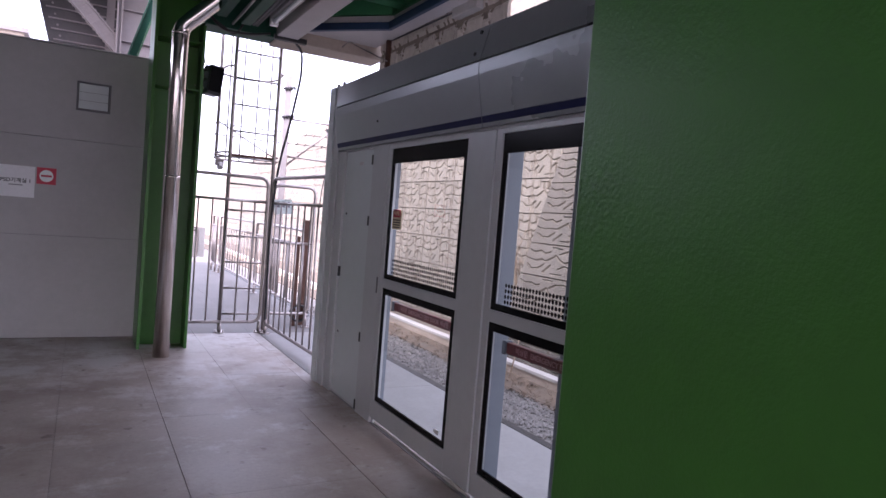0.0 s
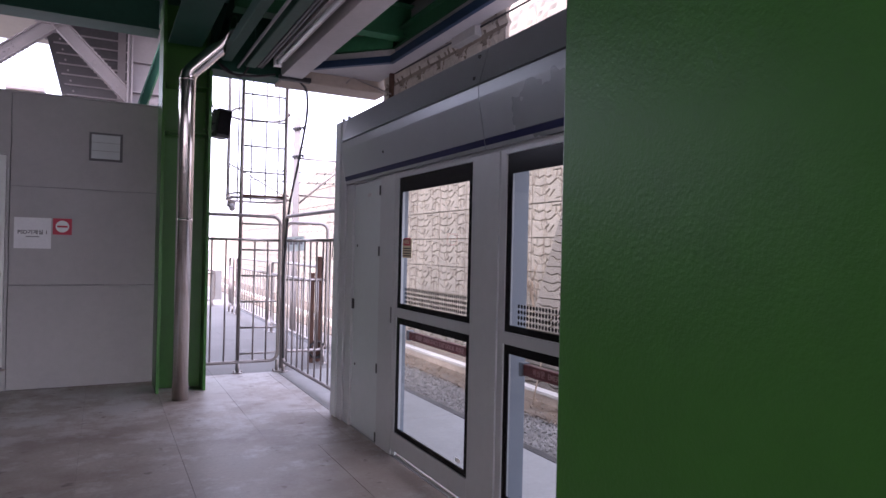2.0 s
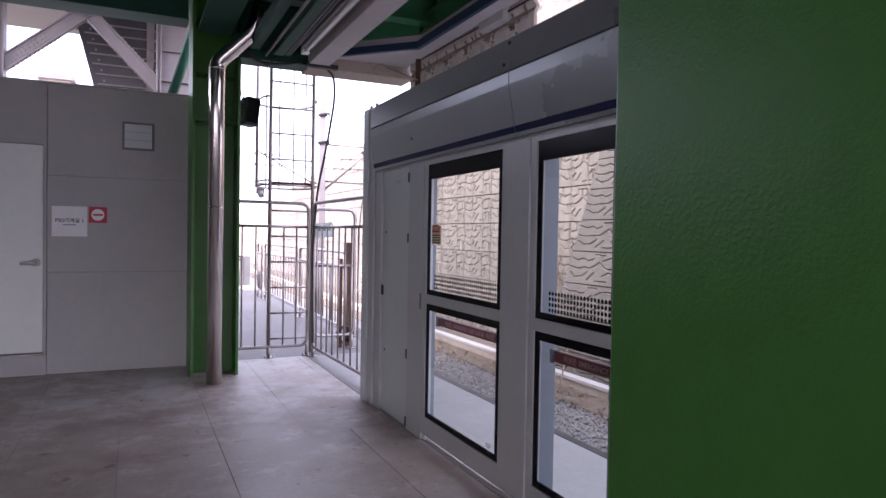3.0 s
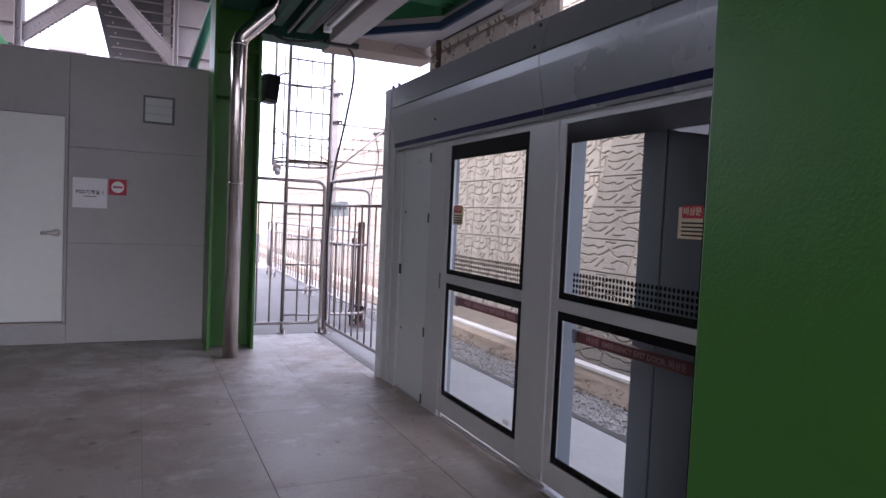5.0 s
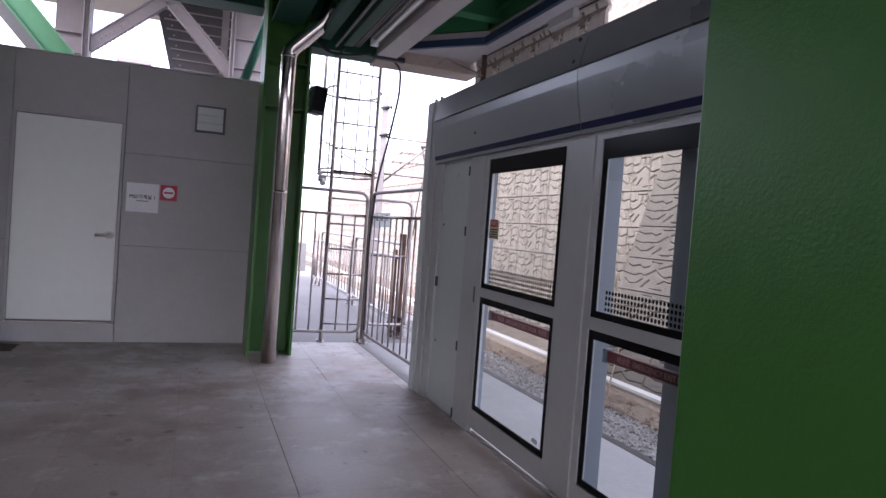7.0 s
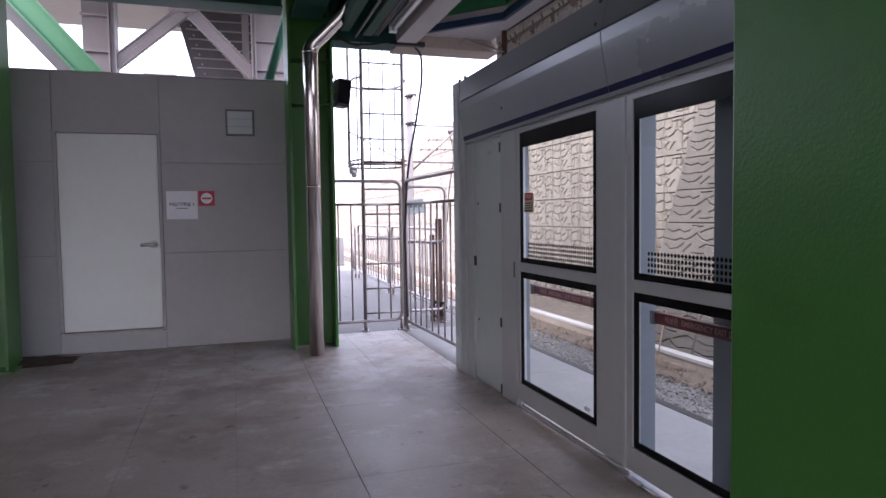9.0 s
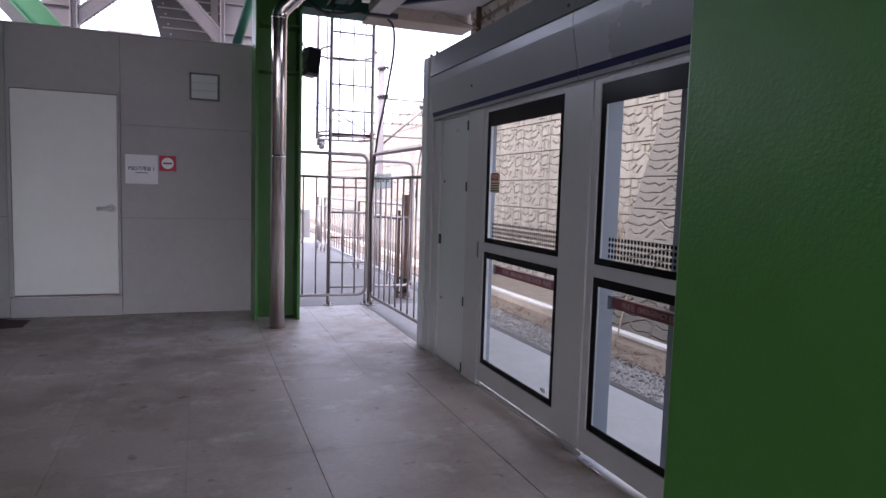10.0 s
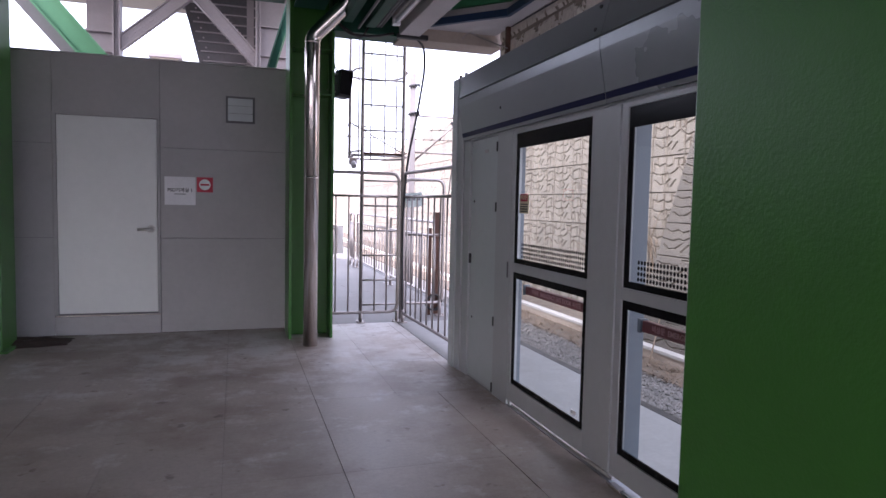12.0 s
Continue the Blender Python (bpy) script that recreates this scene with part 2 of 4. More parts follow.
GLASS.use_nodes = True
gn = GLASS.node_tree
gn.nodes.remove(gn.nodes["Principled BSDF"])
g_clear, g_gloss, g_mix, g_fres = (gn.nodes.new("ShaderNode" + k) for k in ("BsdfTransparent", "BsdfGlossy", "MixShader", "Fresnel"))
g_clear.inputs[0].default_value = (0.62, 0.64, 0.61, 1)
g_gloss.inputs["Roughness"].default_value = 0.01
g_fres.inputs["IOR"].default_value = 1.5
gn.links.new(g_fres.outputs[0], g_mix.inputs[0])
gn.links.new(g_clear.outputs[0], g_mix.inputs[1])
gn.links.new(g_gloss.outputs[0], g_mix.inputs[2])
gn.links.new(g_mix.outputs[0], gn.nodes["Material Output"].inputs[0])

# ---- ground, platform, setting ----
FAR = 400.0
ground = solid("ground", boxed(-FAR, FAR, -FAR, FAR, -1.6, -1.12), GRAVEL, "grey gravel track bed stretching into the distance", "ground", kind="structure")
earth_strip = solid("ground_strip", boxed(6.0, 8.7, -12, 60, -1.4, -1.075), EARTH, "brown dry earth strip beside the ballast", "ground", kind="structure")

platform = solid("platform", boxed(-9, 2.80, -12, 16.2, -1.12, -0.012), CONCRETE, "raised concrete station platform above the track bed", "platform", kind="structure")
floor = thing("floor", "worn grey stone slab platform floor with dusty patches", "floor", kind="structure")
part("bedding", boxed(-9, 1.84, -12, 7.3, -0.012, -0.006), BED, floor)
pavement = thing("pavement", "pale grey slab pavement beyond the railings", "pavement", kind="structure")
part("bedding", boxed(-9, 2.80, 7.3, 16.2, -0.012, -0.006), BED, pavement)
edge_strip = thing("platform_edge", "pale concrete platform edge slabs outside the screen doors", "platform edge", kind="structure")
part("bedding", boxed(1.84, 2.80, -12, 7.3, -0.012, -0.006), BED, edge_strip)
part("edge_nosing", boxed(2.78, 2.85, -12, 16.2, -0.16, 0.004, 0.006), RUBBER, edge_strip, "dark rubber platform edge")

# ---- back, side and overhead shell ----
# Parapet, lintel and west wall are unseen, added to keep the daylight low.
solid("wall_south", boxed(-9, 1.83, -5.7, -5.5, 0, 0.30), DIM, "unseen low grey parapet added at the open platform end", "wall", kind="structure")
solid("lintel_south", boxed(-9, 2.62, -5.7, -5.5, 2.40, 3.75), DIM, "unseen plain grey lintel added to cut high daylight at the open end", "lintel", kind="structure")
solid("wall_west", boxed(-9.2, -9.0, -5.7, 7.1, 0, 3.75), DIM, "unseen plain grey side wall added to keep out light from the west", "wall", kind="structure")
# The deck runs on unseen past the cross girder to shade the room wall.
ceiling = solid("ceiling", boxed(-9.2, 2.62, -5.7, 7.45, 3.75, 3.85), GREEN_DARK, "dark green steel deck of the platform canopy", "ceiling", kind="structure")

# soffit with a skewed opening
bm = bmesh.new()
rect(bm, 2.50, 2.66, -12, 6.42, 3.20, 3.32)
verts = [bm.verts.new(p) for p in ((1.81, 6.42, 3.20), (2.50, 6.42, 3.20), (2.50, 5.63, 3.20), (1.81, 6.37, 3.20))]
top = [bm.verts.new(v.co + Vector((0, 0, 0.12))) for v in verts]
bm.faces.new(verts)
bm.faces.new(top[::-1])
for k in range(4):
    bm.faces.new((verts[k], verts[(k + 1) % 4], top[(k + 1) % 4], top[k]))
soffit = solid("soffit", bm, SOFFIT, "pale painted soffit along the canopy edge", "soffit", kind="structure")
trim = thing("soffit_trim", "navy blue trim round the canopy opening", "trim", kind="structure")
part("trim_strip", boxed(2.46, 2.499, -12, 5.66, 3.185, 3.26, 0.003), NAVY, trim)
part("trim_strip", slanted((1.83, 6.34, 3.22), (2.485, 5.645, 3.22), 0.05, 0.07, (0, 0, 1)), NAVY, trim)

end_beam = solid("end_beam", boxed(1.62, 2.76, 6.42, 6.78, 3.08, 3.75, 0.01), CONCRETE, "brownish bare concrete beam at the canopy end", "beam", kind="structure")
bracket = solid("concrete_bracket", boxed(2.64, 2.90, 4.35, 4.75, 3.12, 3.75, 0.01), KERB, "pale concrete bracket beside the canopy edge", "bracket", kind="structure")
rod = solid("bracket_pipe", piped([(2.80, 4.55, 2.43), (2.80, 4.55, 3.12)], 0.022), FENCE, "thin steel pipe under the concrete bracket", "pipe")
solid("edge_post", boxed(2.62, 2.665, 6.02, 6.06, 2.45, 3.2, 0.004), RUST, "brown steel stub post above the door header", "post")


def i_beam(a, b, height, width, flange=0.016, web=0.012):
    """An I-beam lying from a to b, its height along z (or across a slope)."""
    a, b = Vector(a), Vector(b)
    z = (b - a).normalized()
    y = Vector((0, 0, 1)) - z.z * z
    y.normalize()
    x = y.cross(z)
    bm = bmesh.new()
    n = (b - a).length
    rect(bm, -width / 2, width / 2, -height / 2, -height / 2 + flange, 0, n)
    rect(bm, -width / 2, width / 2, height / 2 - flange, height / 2, 0, n)
    rect(bm, -web / 2, web / 2, -height / 2 + flange, height / 2 - flange, 0, n)
    bmesh.ops.transform(bm, matrix=Matrix.Translation(a) @ Matrix((x, y, z)).transposed().to_4x4(), verts=bm.verts)
    return bm


solid("canopy_edge", boxed(2.622, 2.66, -12, 6.42, 3.322, 3.85, 0.004), SOFFIT, "pale canopy edge board", "canopy", kind="structure")

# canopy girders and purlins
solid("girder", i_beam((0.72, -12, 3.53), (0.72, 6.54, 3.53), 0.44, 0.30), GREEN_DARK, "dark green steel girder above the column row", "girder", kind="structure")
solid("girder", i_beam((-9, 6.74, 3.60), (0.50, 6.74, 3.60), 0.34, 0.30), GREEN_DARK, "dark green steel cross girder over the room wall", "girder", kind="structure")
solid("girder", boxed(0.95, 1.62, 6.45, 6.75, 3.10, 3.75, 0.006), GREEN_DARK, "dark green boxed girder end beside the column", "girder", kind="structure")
for y in (5.55, 4.1, 2.6, 1.1):
    solid("purlin", i_beam((1.0, y, 3.55), (2.62, y, 3.55), 0.32, 0.16), GREEN_MID, "green steel purlin above the canopy opening", "purlin", "canopy purlins", "structure")
solid("purlin", i_beam((2.56, -12, 3.42), (2.56, 5.9, 3.42), 0.18, 0.12), GREEN_MID, "green steel edge purlin along the canopy", "purlin", "canopy purlins", "structure")
solid("purlin", slanted((1.83, 6.36, 3.40), (2.52, 5.68, 3.40), 0.10, 0.14, (0, 0, 1)), GREEN_MID, "green steel trimmer across the canopy opening", "purlin", "canopy purlins", "structure")
solid("grey_beam", boxed(1.60, 1.81, -12, 6.40, 3.10, 3.30, 0.005), SOFFIT, "pale grey boxed beam along the canopy", "beam", kind="structure")

# ---- steel columns ----
def column(x, y, label, base_plate=True, deep=0.405):
    """A wide-flange column whose flanges face along x; x, y is its low corner, deep the width of its flanges."""
    col = thing("steel_column", label, "column", "green canopy columns")
    part("flange", boxed(x, x + 0.028, y, y + deep, 0, 3.75, 0.003), GREEN, col)
    part("flange", boxed(x + 0.418, x + 0.446, y, y + deep, 0, 3.75, 0.003), GREEN, col)
    part("web", boxed(x + 0.028, x + 0.418, y + deep / 2 - 0.008, y + deep / 2 + 0.008, 0, 3.75), GREEN, col)
    for z in (2.48, 2.93):
        part("stiffener", boxed(x + 0.028, x + 0.418, y + 0.03, y + deep / 2 - 0.008, z, z + 0.012), GREEN, col)
    if base_plate:
        part("base_plate", boxed(x - 0.06, x + 0.5, y - 0.05, y + 0.45, 0, 0.022, 0.003), GREEN, col)
    return col


column(0.498, 0.0, "green gloss painted steel column with textured paint")
column(0.530, 6.54, "green painted steel column behind a steel downpipe", False, 0.50)
column(-2.40, 6.45, "green painted steel column beside the room wall")

# stainless downpipe
pipe = thing("downpipe", "polished stainless steel downpipe in front of the green column", "pipe")
part("pipe", piped(rounded([(0.715, 6.22, 0.0), (0.715, 6.22, 2.96), (1.02, 6.10, 3.26), (1.12, 6.0, 3.7)], 0.07), 0.0715, 28), STEEL, pipe)
for z in (1.62, 2.90):
    part("pipe_clamp", piped([(0.715, 6.22, z), (0.715, 6.22, z + 0.02)], 0.0745, 28), STEEL, pipe)
part("clamp_bracket", boxed(0.70, 0.73, 6.29, 6.75, 1.62, 1.65), FENCE, pipe)

# ---- machine room ----

Y = 7.168
room = thing("wall_north", "grey painted panel wall of the station machine room", "wall", kind="structure")
part("core", boxed(-9, 0.75, Y + 0.022, 10.2, 0, 2.80), SEAM, room)
G = 0.004
for x0, x1 in ((-9.0, -6.0), (-6.0, -3.4), (-3.4, -1.70), (-0.719, 0.75)):
    for z0, z1 in ((0, 0.991), (0.991, 1.925), (1.925, 2.805)):
        part("wall_panel", boxed(x0 + G / 2, x1 - G / 2, Y, Y + 0.03, z0 + G / 2, z1 - G / 2, 0.002), PANEL, room)
part("wall_panel", boxed(-1.70 + G / 2, -0.719 - G / 2, Y, Y + 0.03, 2.245, 2.805, 0.002), PANEL, room)
part("wall_panel", boxed(-1.70 + G / 2, -0.719 - G / 2, Y, Y + 0.03, 0.0, 0.195, 0.002), PANEL, room)
part("top_flashing", boxed(-9, 0.76, Y - 0.008, 10.2, 2.805, 2.822, 0.003), PANEL, room)

door = thing("door_1", "closed pale grey steel door of the machine room", "door", kind="structure")
bm = bmesh.new()
rect(bm, -1.697, -1.668, Y - 0.018, Y + 0.05, 0.195, 2.243, 0.002)
rect(bm, -0.748, -0.722, Y - 0.018, Y + 0.05, 0.195, 2.243, 0.002)
rect(bm, -1.668, -0.748, Y - 0.018, Y + 0.05, 2.213, 2.243, 0.002)
part("door_frame", bm, PANEL, door)
part("door_leaf", boxed(-1.664, -0.752, Y - 0.004, Y + 0.03, 0.222, 2.208, 0.003), DOOR, door)
part("threshold", boxed(-1.697, -0.722, Y - 0.03, Y + 0.03, 0.193, 0.212, 0.002), STEEL, door, "thin steel threshold strip")
handle = part("door_handle", piped([(-0.812, Y - 0.004, 1.086), (-0.812, Y - 0.018, 1.080)], 0.041, 24), CHROME, door, "satin steel lever handle")
part("lever", piped(rounded([(-0.812, Y - 0.012, 1.086), (-0.812, Y - 0.06, 1.086), (-0.935, Y - 0.058, 1.078)], 0.02), 0.017, 12), CHROME, handle)
part("keyhole", piped([(-0.800, Y - 0.0155, 1.086), (-0.800, Y - 0.02, 1.086)], 0.010, 10), RUBBER, handle)

vent = thing("louvre_vent", "square grey louvred ventilation grille on the wall", "vent")
bm = bmesh.new()
for a in ((-0.075, 0.22, 2.475, 2.492), (-0.075, 0.22, 2.215, 2.232)):
    rect(bm, a[0], a[1], Y - 0.022, Y + 0.002, a[2], a[3], 0.002)
for a in ((-0.075, -0.058, 2.232, 2.475), (0.203, 0.22, 2.232, 2.475)):
    rect(bm, a[0], a[1], Y - 0.022, Y + 0.002, a[2], a[3], 0.002)
part("frame", bm, SEAM, vent)
# black sheet that puts the shade between the slats into colour
part("backing", boxed(-0.058, 0.203, Y - 0.0035, Y - 0.001, 2.232, 2.475), RUBBER, vent, "black sheet painting the shade behind the louvres")
for k in range(3):
    z = 2.235 + k * 0.08
    part("louvre", slanted((-0.056, Y - 0.008, z + 0.04), (0.20, Y - 0.008, z + 0.04), 0.077, 0.004, (0, 1, 0.10), 0.0), ALU_LIGHT, vent)
# black strip painted as shade along the inner right edge
part("shadow_gap", boxed(0.197, 0.203, Y - 0.020, Y - 0.002, 2.235, 2.47), RUBBER, vent)

sign = thing("paper_sign", "white paper room sign with black Korean lettering", "sign")
part("sheet", boxed(-0.681, -0.379, Y - 0.003, Y - 0.001, 1.339, 1.632), PAPER, sign)
lettering("lettering", "PSD\uae30\uacc4\uc2e4 1", 0.047, pose(-0.53, Y - 0.0036, 1.492, 90), INK, sign, "black room name lettering")
part("fine_print", boxed(-0.585, -0.475, Y - 0.0038, Y - 0.003, 1.448, 1.456), SEAM, sign, "tiny grey line of print")
entry = thing("no_entry_sign", "red square no entry sign with a white disc", "sign")
part("plate", boxed(-0.367, -0.207, Y - 0.004, Y - 0.001, 1.476, 1.633, 0.001), RED, entry)
part("disc", piped([(-0.287, Y - 0.0042, 1.555), (-0.287, Y - 0.0055, 1.555)], 0.057, 32), WHITE, entry, "white disc")
part("bar", boxed(-0.331, -0.243, Y - 0.0068, Y - 0.0055, 1.546, 1.564), RED, entry, "red bar across the disc")

# ---- overhead services ----
lamp = thing("fluorescent_lamp", "unlit fluorescent batten lamp under the canopy", "lamp")
part("body", boxed(1.43, 1.53, 3.2, 5.98, 3.13, 3.20, 0.006), SOFFIT, lamp)
part("tube", piped([(1.465, 3.24, 3.105), (1.465, 5.92, 3.105)], 0.019, 12), TUBE_GLASS, lamp, "white glass tube")
part("end_cap", boxed(1.43, 1.50, 5.92, 5.98, 3.075, 3.13, 0.004), TUBE_GLASS, lamp)
for y in (3.8, 5.4):
    part("hanger", piped([(1.48, y, 3.20), (1.48, y, 3.75)], 0.006, 6), FENCE, lamp)
tray = thing("cable_tray", "dark green painted cable duct under the canopy", "cable tray")
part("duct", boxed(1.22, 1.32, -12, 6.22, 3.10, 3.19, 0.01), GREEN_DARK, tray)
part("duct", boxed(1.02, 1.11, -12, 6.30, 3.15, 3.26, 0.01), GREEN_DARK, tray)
for y in (0.5, 2.5, 4.5, 6.0):
    part("hanger", piped([(1.27, y, 3.19), (1.27, y, 3.75)], 0.008, 6), GREEN_DARK, tray)
for x, z in ((1.36, 3.14), (1.39, 3.14), (1.17, 3.11)):
    solid("conduit", piped([(x, -12, z), (x, 6.3, z)], 0.013, 8), RUBBER, "dark cable conduit along the canopy", "conduit", "canopy conduits")
solid("cable", piped(rounded([(0.95, 6.40, 3.20), (1.1, 6.42, 3.06), (1.35, 6.42, 3.07), (1.55, 6.42, 3.12)], 0.1), 0.012, 8), RUBBER, "slack black cable under the girder", "cable")
solid("cable", piped(rounded([(1.0, 6.42, 3.16), (1.22, 6.43, 3.03), (1.29, 6.4, 3.16)], 0.1), 0.010, 8), RUBBER, "slack black cable under the girder", "cable")
solid("junction_box", boxed(1.58, 1.90, 6.36, 6.42, 3.07, 3.12, 0.006), RUBBER, "dark flat junction box at the beam end", "junction box")
solid("cable", piped(rounded([(1.80, 6.43, 3.09), (1.93, 6.62, 3.06), (1.99, 6.8, 2.85), (1.96, 7.0, 2.35), (1.915, 7.2, 1.9), (1.88, 7.24, 1.2), (1.90, 7.25, 0.1), (1.92, 7.26, 0.0)], 0.25, 6), 0.013, 8), RUBBER, "black cable hanging down to the railing", "cable")
for dx in (0.0, 0.03):
    solid("cable", piped([(2.66 + dx, -12, 3.24 - dx), (2.66 + dx, 3, 3.20 - dx), (2.67 + dx, 6.1, 3.25 - dx)], 0.008, 6), RUBBER, "thin cable along the canopy edge", "cable")
solid("cable", piped(rounded([(2.28, 6.40, 3.13), (2.34, 6.38, 3.20), (2.45, 6.37, 3.16), (2.62, 6.0, 2.98)], 0.05), 0.007, 6), FENCE, "short loose wire on the beam", "cable")

speaker = thing("loudspeaker", "black wall loudspeaker bracketed to the green column", "loudspeaker")
part("cabinet", boxed(1.03, 1.18, 6.74, 6.92, 2.50, 2.79, 0.02), RUBBER, speaker)
part("grille", boxed(1.04, 1.17, 6.733, 6.742, 2.53, 2.77, 0.003), BLACK, speaker)
for z in (2.55, 2.64, 2.73):
    part("bracket", piped([(0.935, 6.83, z), (1.04, 6.83, z)], 0.012, 8), FENCE, speaker)
part("lead", piped(rounded([(0.94, 6.8, 2.95), (0.98, 6.78, 2.78), (1.04, 6.8, 2.76)], 0.04), 0.006, 6), RUBBER, speaker)

speaker.matrix_world = Matrix.Translation((1.10, 6.83, 2.65)) @ Matrix.Rotation(math.radians(6), 4, "Y") @ Matrix.Rotation(math.radians(14), 4, "Z") @ Matrix.Translation((-1.10, -6.83, -2.65))

# ---- platform screen doors ----
X = 1.833


def ring(bm, x0, x1, y0, y1, z0, z1, iy0, iy1, iz0, iz1, bevel=0.0):
    """A frame in the plane of the doors: outer rectangle less inner rectangle."""
    rect(bm, x0, x1, y0, iy0, z0, z1, bevel)
    rect(bm, x0, x1, iy1, y1, z0, z1, bevel)
    rect(bm, x0, x1, iy0, iy1, z0, iz0, bevel)
    rect(bm, x0, x1, iy0, iy1, iz1, z1, bevel)


def glazed_door(y0, y1, wy0, wy1, label, rows):
    """An emergency door leaf with two panes between y0 and y1; the panes between wy0 and wy1."""
    d = thing("screen_door", label, "screen door", "platform screen doors")
    bm = bmesh.new()
    rect(bm, X, X + 0.05, y0, wy0, 0.046, 1.914, 0.002)
    rect(bm, X, X + 0.05, wy1, y1, 0.046, 1.914, 0.002)
    for z0, z1 in ((0.046, 0.170), (0.950, 1.010), (1.890, 1.914)):
        rect(bm, X, X + 0.05, wy0, wy1, z0, z1)
    part("leaf", bm, ALU, d)
    for z0, z1, top, bottom in ((0.170, 0.950, 0.045, 0.035), (1.010, 1.890, 0.10, 0.035)):
        bm = bmesh.new()
        ring(bm, X + 0.008, X + 0.0155, wy0 + 0.001, wy1 - 0.001, z0 + 0.001, z1 - 0.001, wy0 + 0.045, wy1 - 0.036, z0 + bottom, z1 - top)
        border = part("pane_border", bm, BLACK, d, "black printed border of the pane")
        bm = bmesh.new()
        bm.faces.new([bm.verts.new((X + 0.0158, y, z)) for y, z in ((wy0 + 0.04, z0 + bottom - 0.005), (wy0 + 0.04, z1 - top + 0.005), (wy1 - 0.03, z1 - top + 0.005), (wy1 - 0.03, z0 + bottom - 0.005))])
        pane = part("pane", bm, GLASS, d, "clear glass pane")
        if pane.data.polygons[0].normal.x > 0:
            pane.data.flip_normals()
        pane.visible_shadow = False
    n = int((wy1 - wy0 - 0.12) / 0.0245)
    bm = bmesh.new()
    for r in range(rows):
        for k in range(n):
            cy, cz = wy0 + 0.055 + k * 0.0245, 1.062 + r * 0.027
            loop = [bm.verts.new((X + 0.0150, cy + 0.0092 * math.cos(a * math.pi / 4), cz + 0.0105 * math.sin(a * math.pi / 4))) for a in range(8)]
            bm.faces.new(loop)
    tagged(part("dot_band", bm, BLACK, d, "rows of small black dots printed on the glass"), kind="stuff")
    bar = part("push_bar", boxed(X + 0.055, X + 0.085, wy0 + 0.03, wy1 - 0.08, 0.805, 0.862, 0.006), BARRED, d, "dark red emergency push bar")
    for y in (wy0 + 0.03, wy1 - 0.09):
        part("bar_bracket", boxed(X + 0.045, X + 0.09, y - 0.015, y + 0.015, 0.80, 0.868, 0.004), JAMB, bar)
    m = Matrix.Translation((X + 0.0535, (wy0 + wy1) / 2 - 0.03, 0.834)) @ pose(0, 0, 0, 90, 0, -90)
    lettering("lettering", "\ube44\uc0c1\ubb38  EMERGENCY EXIT DOOR  \ube44\uc0c1\ubb38", 0.036, m, PINK_INK, bar, "pale lettering on the bar")
    return d


door_a = glazed_door(2.655, 3.975, 2.925, 3.925, "grey glazed platform emergency door beside the service door", 4)
door_b = glazed_door(1.310, 2.640, 1.637, 2.588, "grey glazed platform emergency door beside the green column", 4)


def warning(parent, y, big):
    """A sticker with a red head and a cream field of unreadable lines."""
    s = part("warning_sticker", boxed(X + 0.0125, X + 0.0148, y - 0.145, y, 1.352, 1.475, 0.0), CREAM, parent, "cream and red warning sticker")
    part("sticker_head", boxed(X + 0.0103, X + 0.0122, y - 0.125, y - 0.02, 1.432, 1.482), RED, s)
    for k in range(4):
        part("print_line", boxed(X + 0.0115, X + 0.0123, y - 0.13, y - 0.018, 1.362 + k * 0.016, 1.369 + k * 0.016), INK, s)
    if big:
        lettering("lettering", "\ube44\uc0c1\ubb38", 0.034, Matrix.Translation((X + 0.0098, y - 0.072, 1.457)) @ pose(0, 0, 0, 90, 0, -90), CREAM, s)


warning(door_a, 3.868, True)
warning(door_b, 1.812, True)
solid("glass_mark", boxed(X + 0.0135, X + 0.0150, 3.02, 3.08, 0.222, 0.246), WHITE, "small white maker mark on the glass corner", "mark")

svc = thing("service_door", "narrow pale grey service door with black hinges", "service door", "platform screen doors")
part("leaf", boxed(X + 0.012, X + 0.05, 4.262, 4.815, 0.02, 1.910, 0.003), ALU_LIGHT, svc)
for z in (1.83, 1.39, 0.545, 0.05):
    part("hinge", boxed(X - 0.004, X + 0.02, 4.245, 4.27, z - 0.035, z + 0.035, 0.003), RUBBER, svc, "small black hinge")
part("latch", boxed(X - 0.004, X + 0.014, 4.785, 4.81, 0.93, 1.01, 0.004), RUBBER, svc, "black recessed latch")
for z in (1.43, 0.50):
    part("screw", piped([(X + 0.013, 4.74, z), (X + 0.008, 4.74, z)], 0.010, 10), RUBBER, svc)
part("plate", boxed(X + 0.009, X + 0.013, 4.46, 4.53, 1.80, 1.825), SOFFIT, svc)

frame_s = thing("door_frame", "grey aluminium frame posts of the screen doors", "door frame", kind="structure")
part("post", boxed(X, X + 0.06, 3.982, 4.25, 0.0, 1.917, 0.003), ALU, frame_s)
part("post", boxed(X - 0.004, X + 0.20, 4.822, 4.965, 0.0, 1.917, 0.003), ALU, frame_s)
part("post", boxed(X + 0.052, X + 0.215, 2.70, 2.93, 0.0, 1.917, 0.003), JAMB, frame_s)
part("post", boxed(X + 0.052, X + 0.085, 3.945, 3.98, 0.0, 1.917, 0.003), JAMB, frame_s)
part("head_rail", boxed(X + 0.008, X + 0.2, -12, 4.82, 1.918, 1.934), ALU, frame_s)
part("base_plate", boxed(X + 0.02, X + 0.06, 3.95, 4.97, 0.0, 0.06), ALU, frame_s)
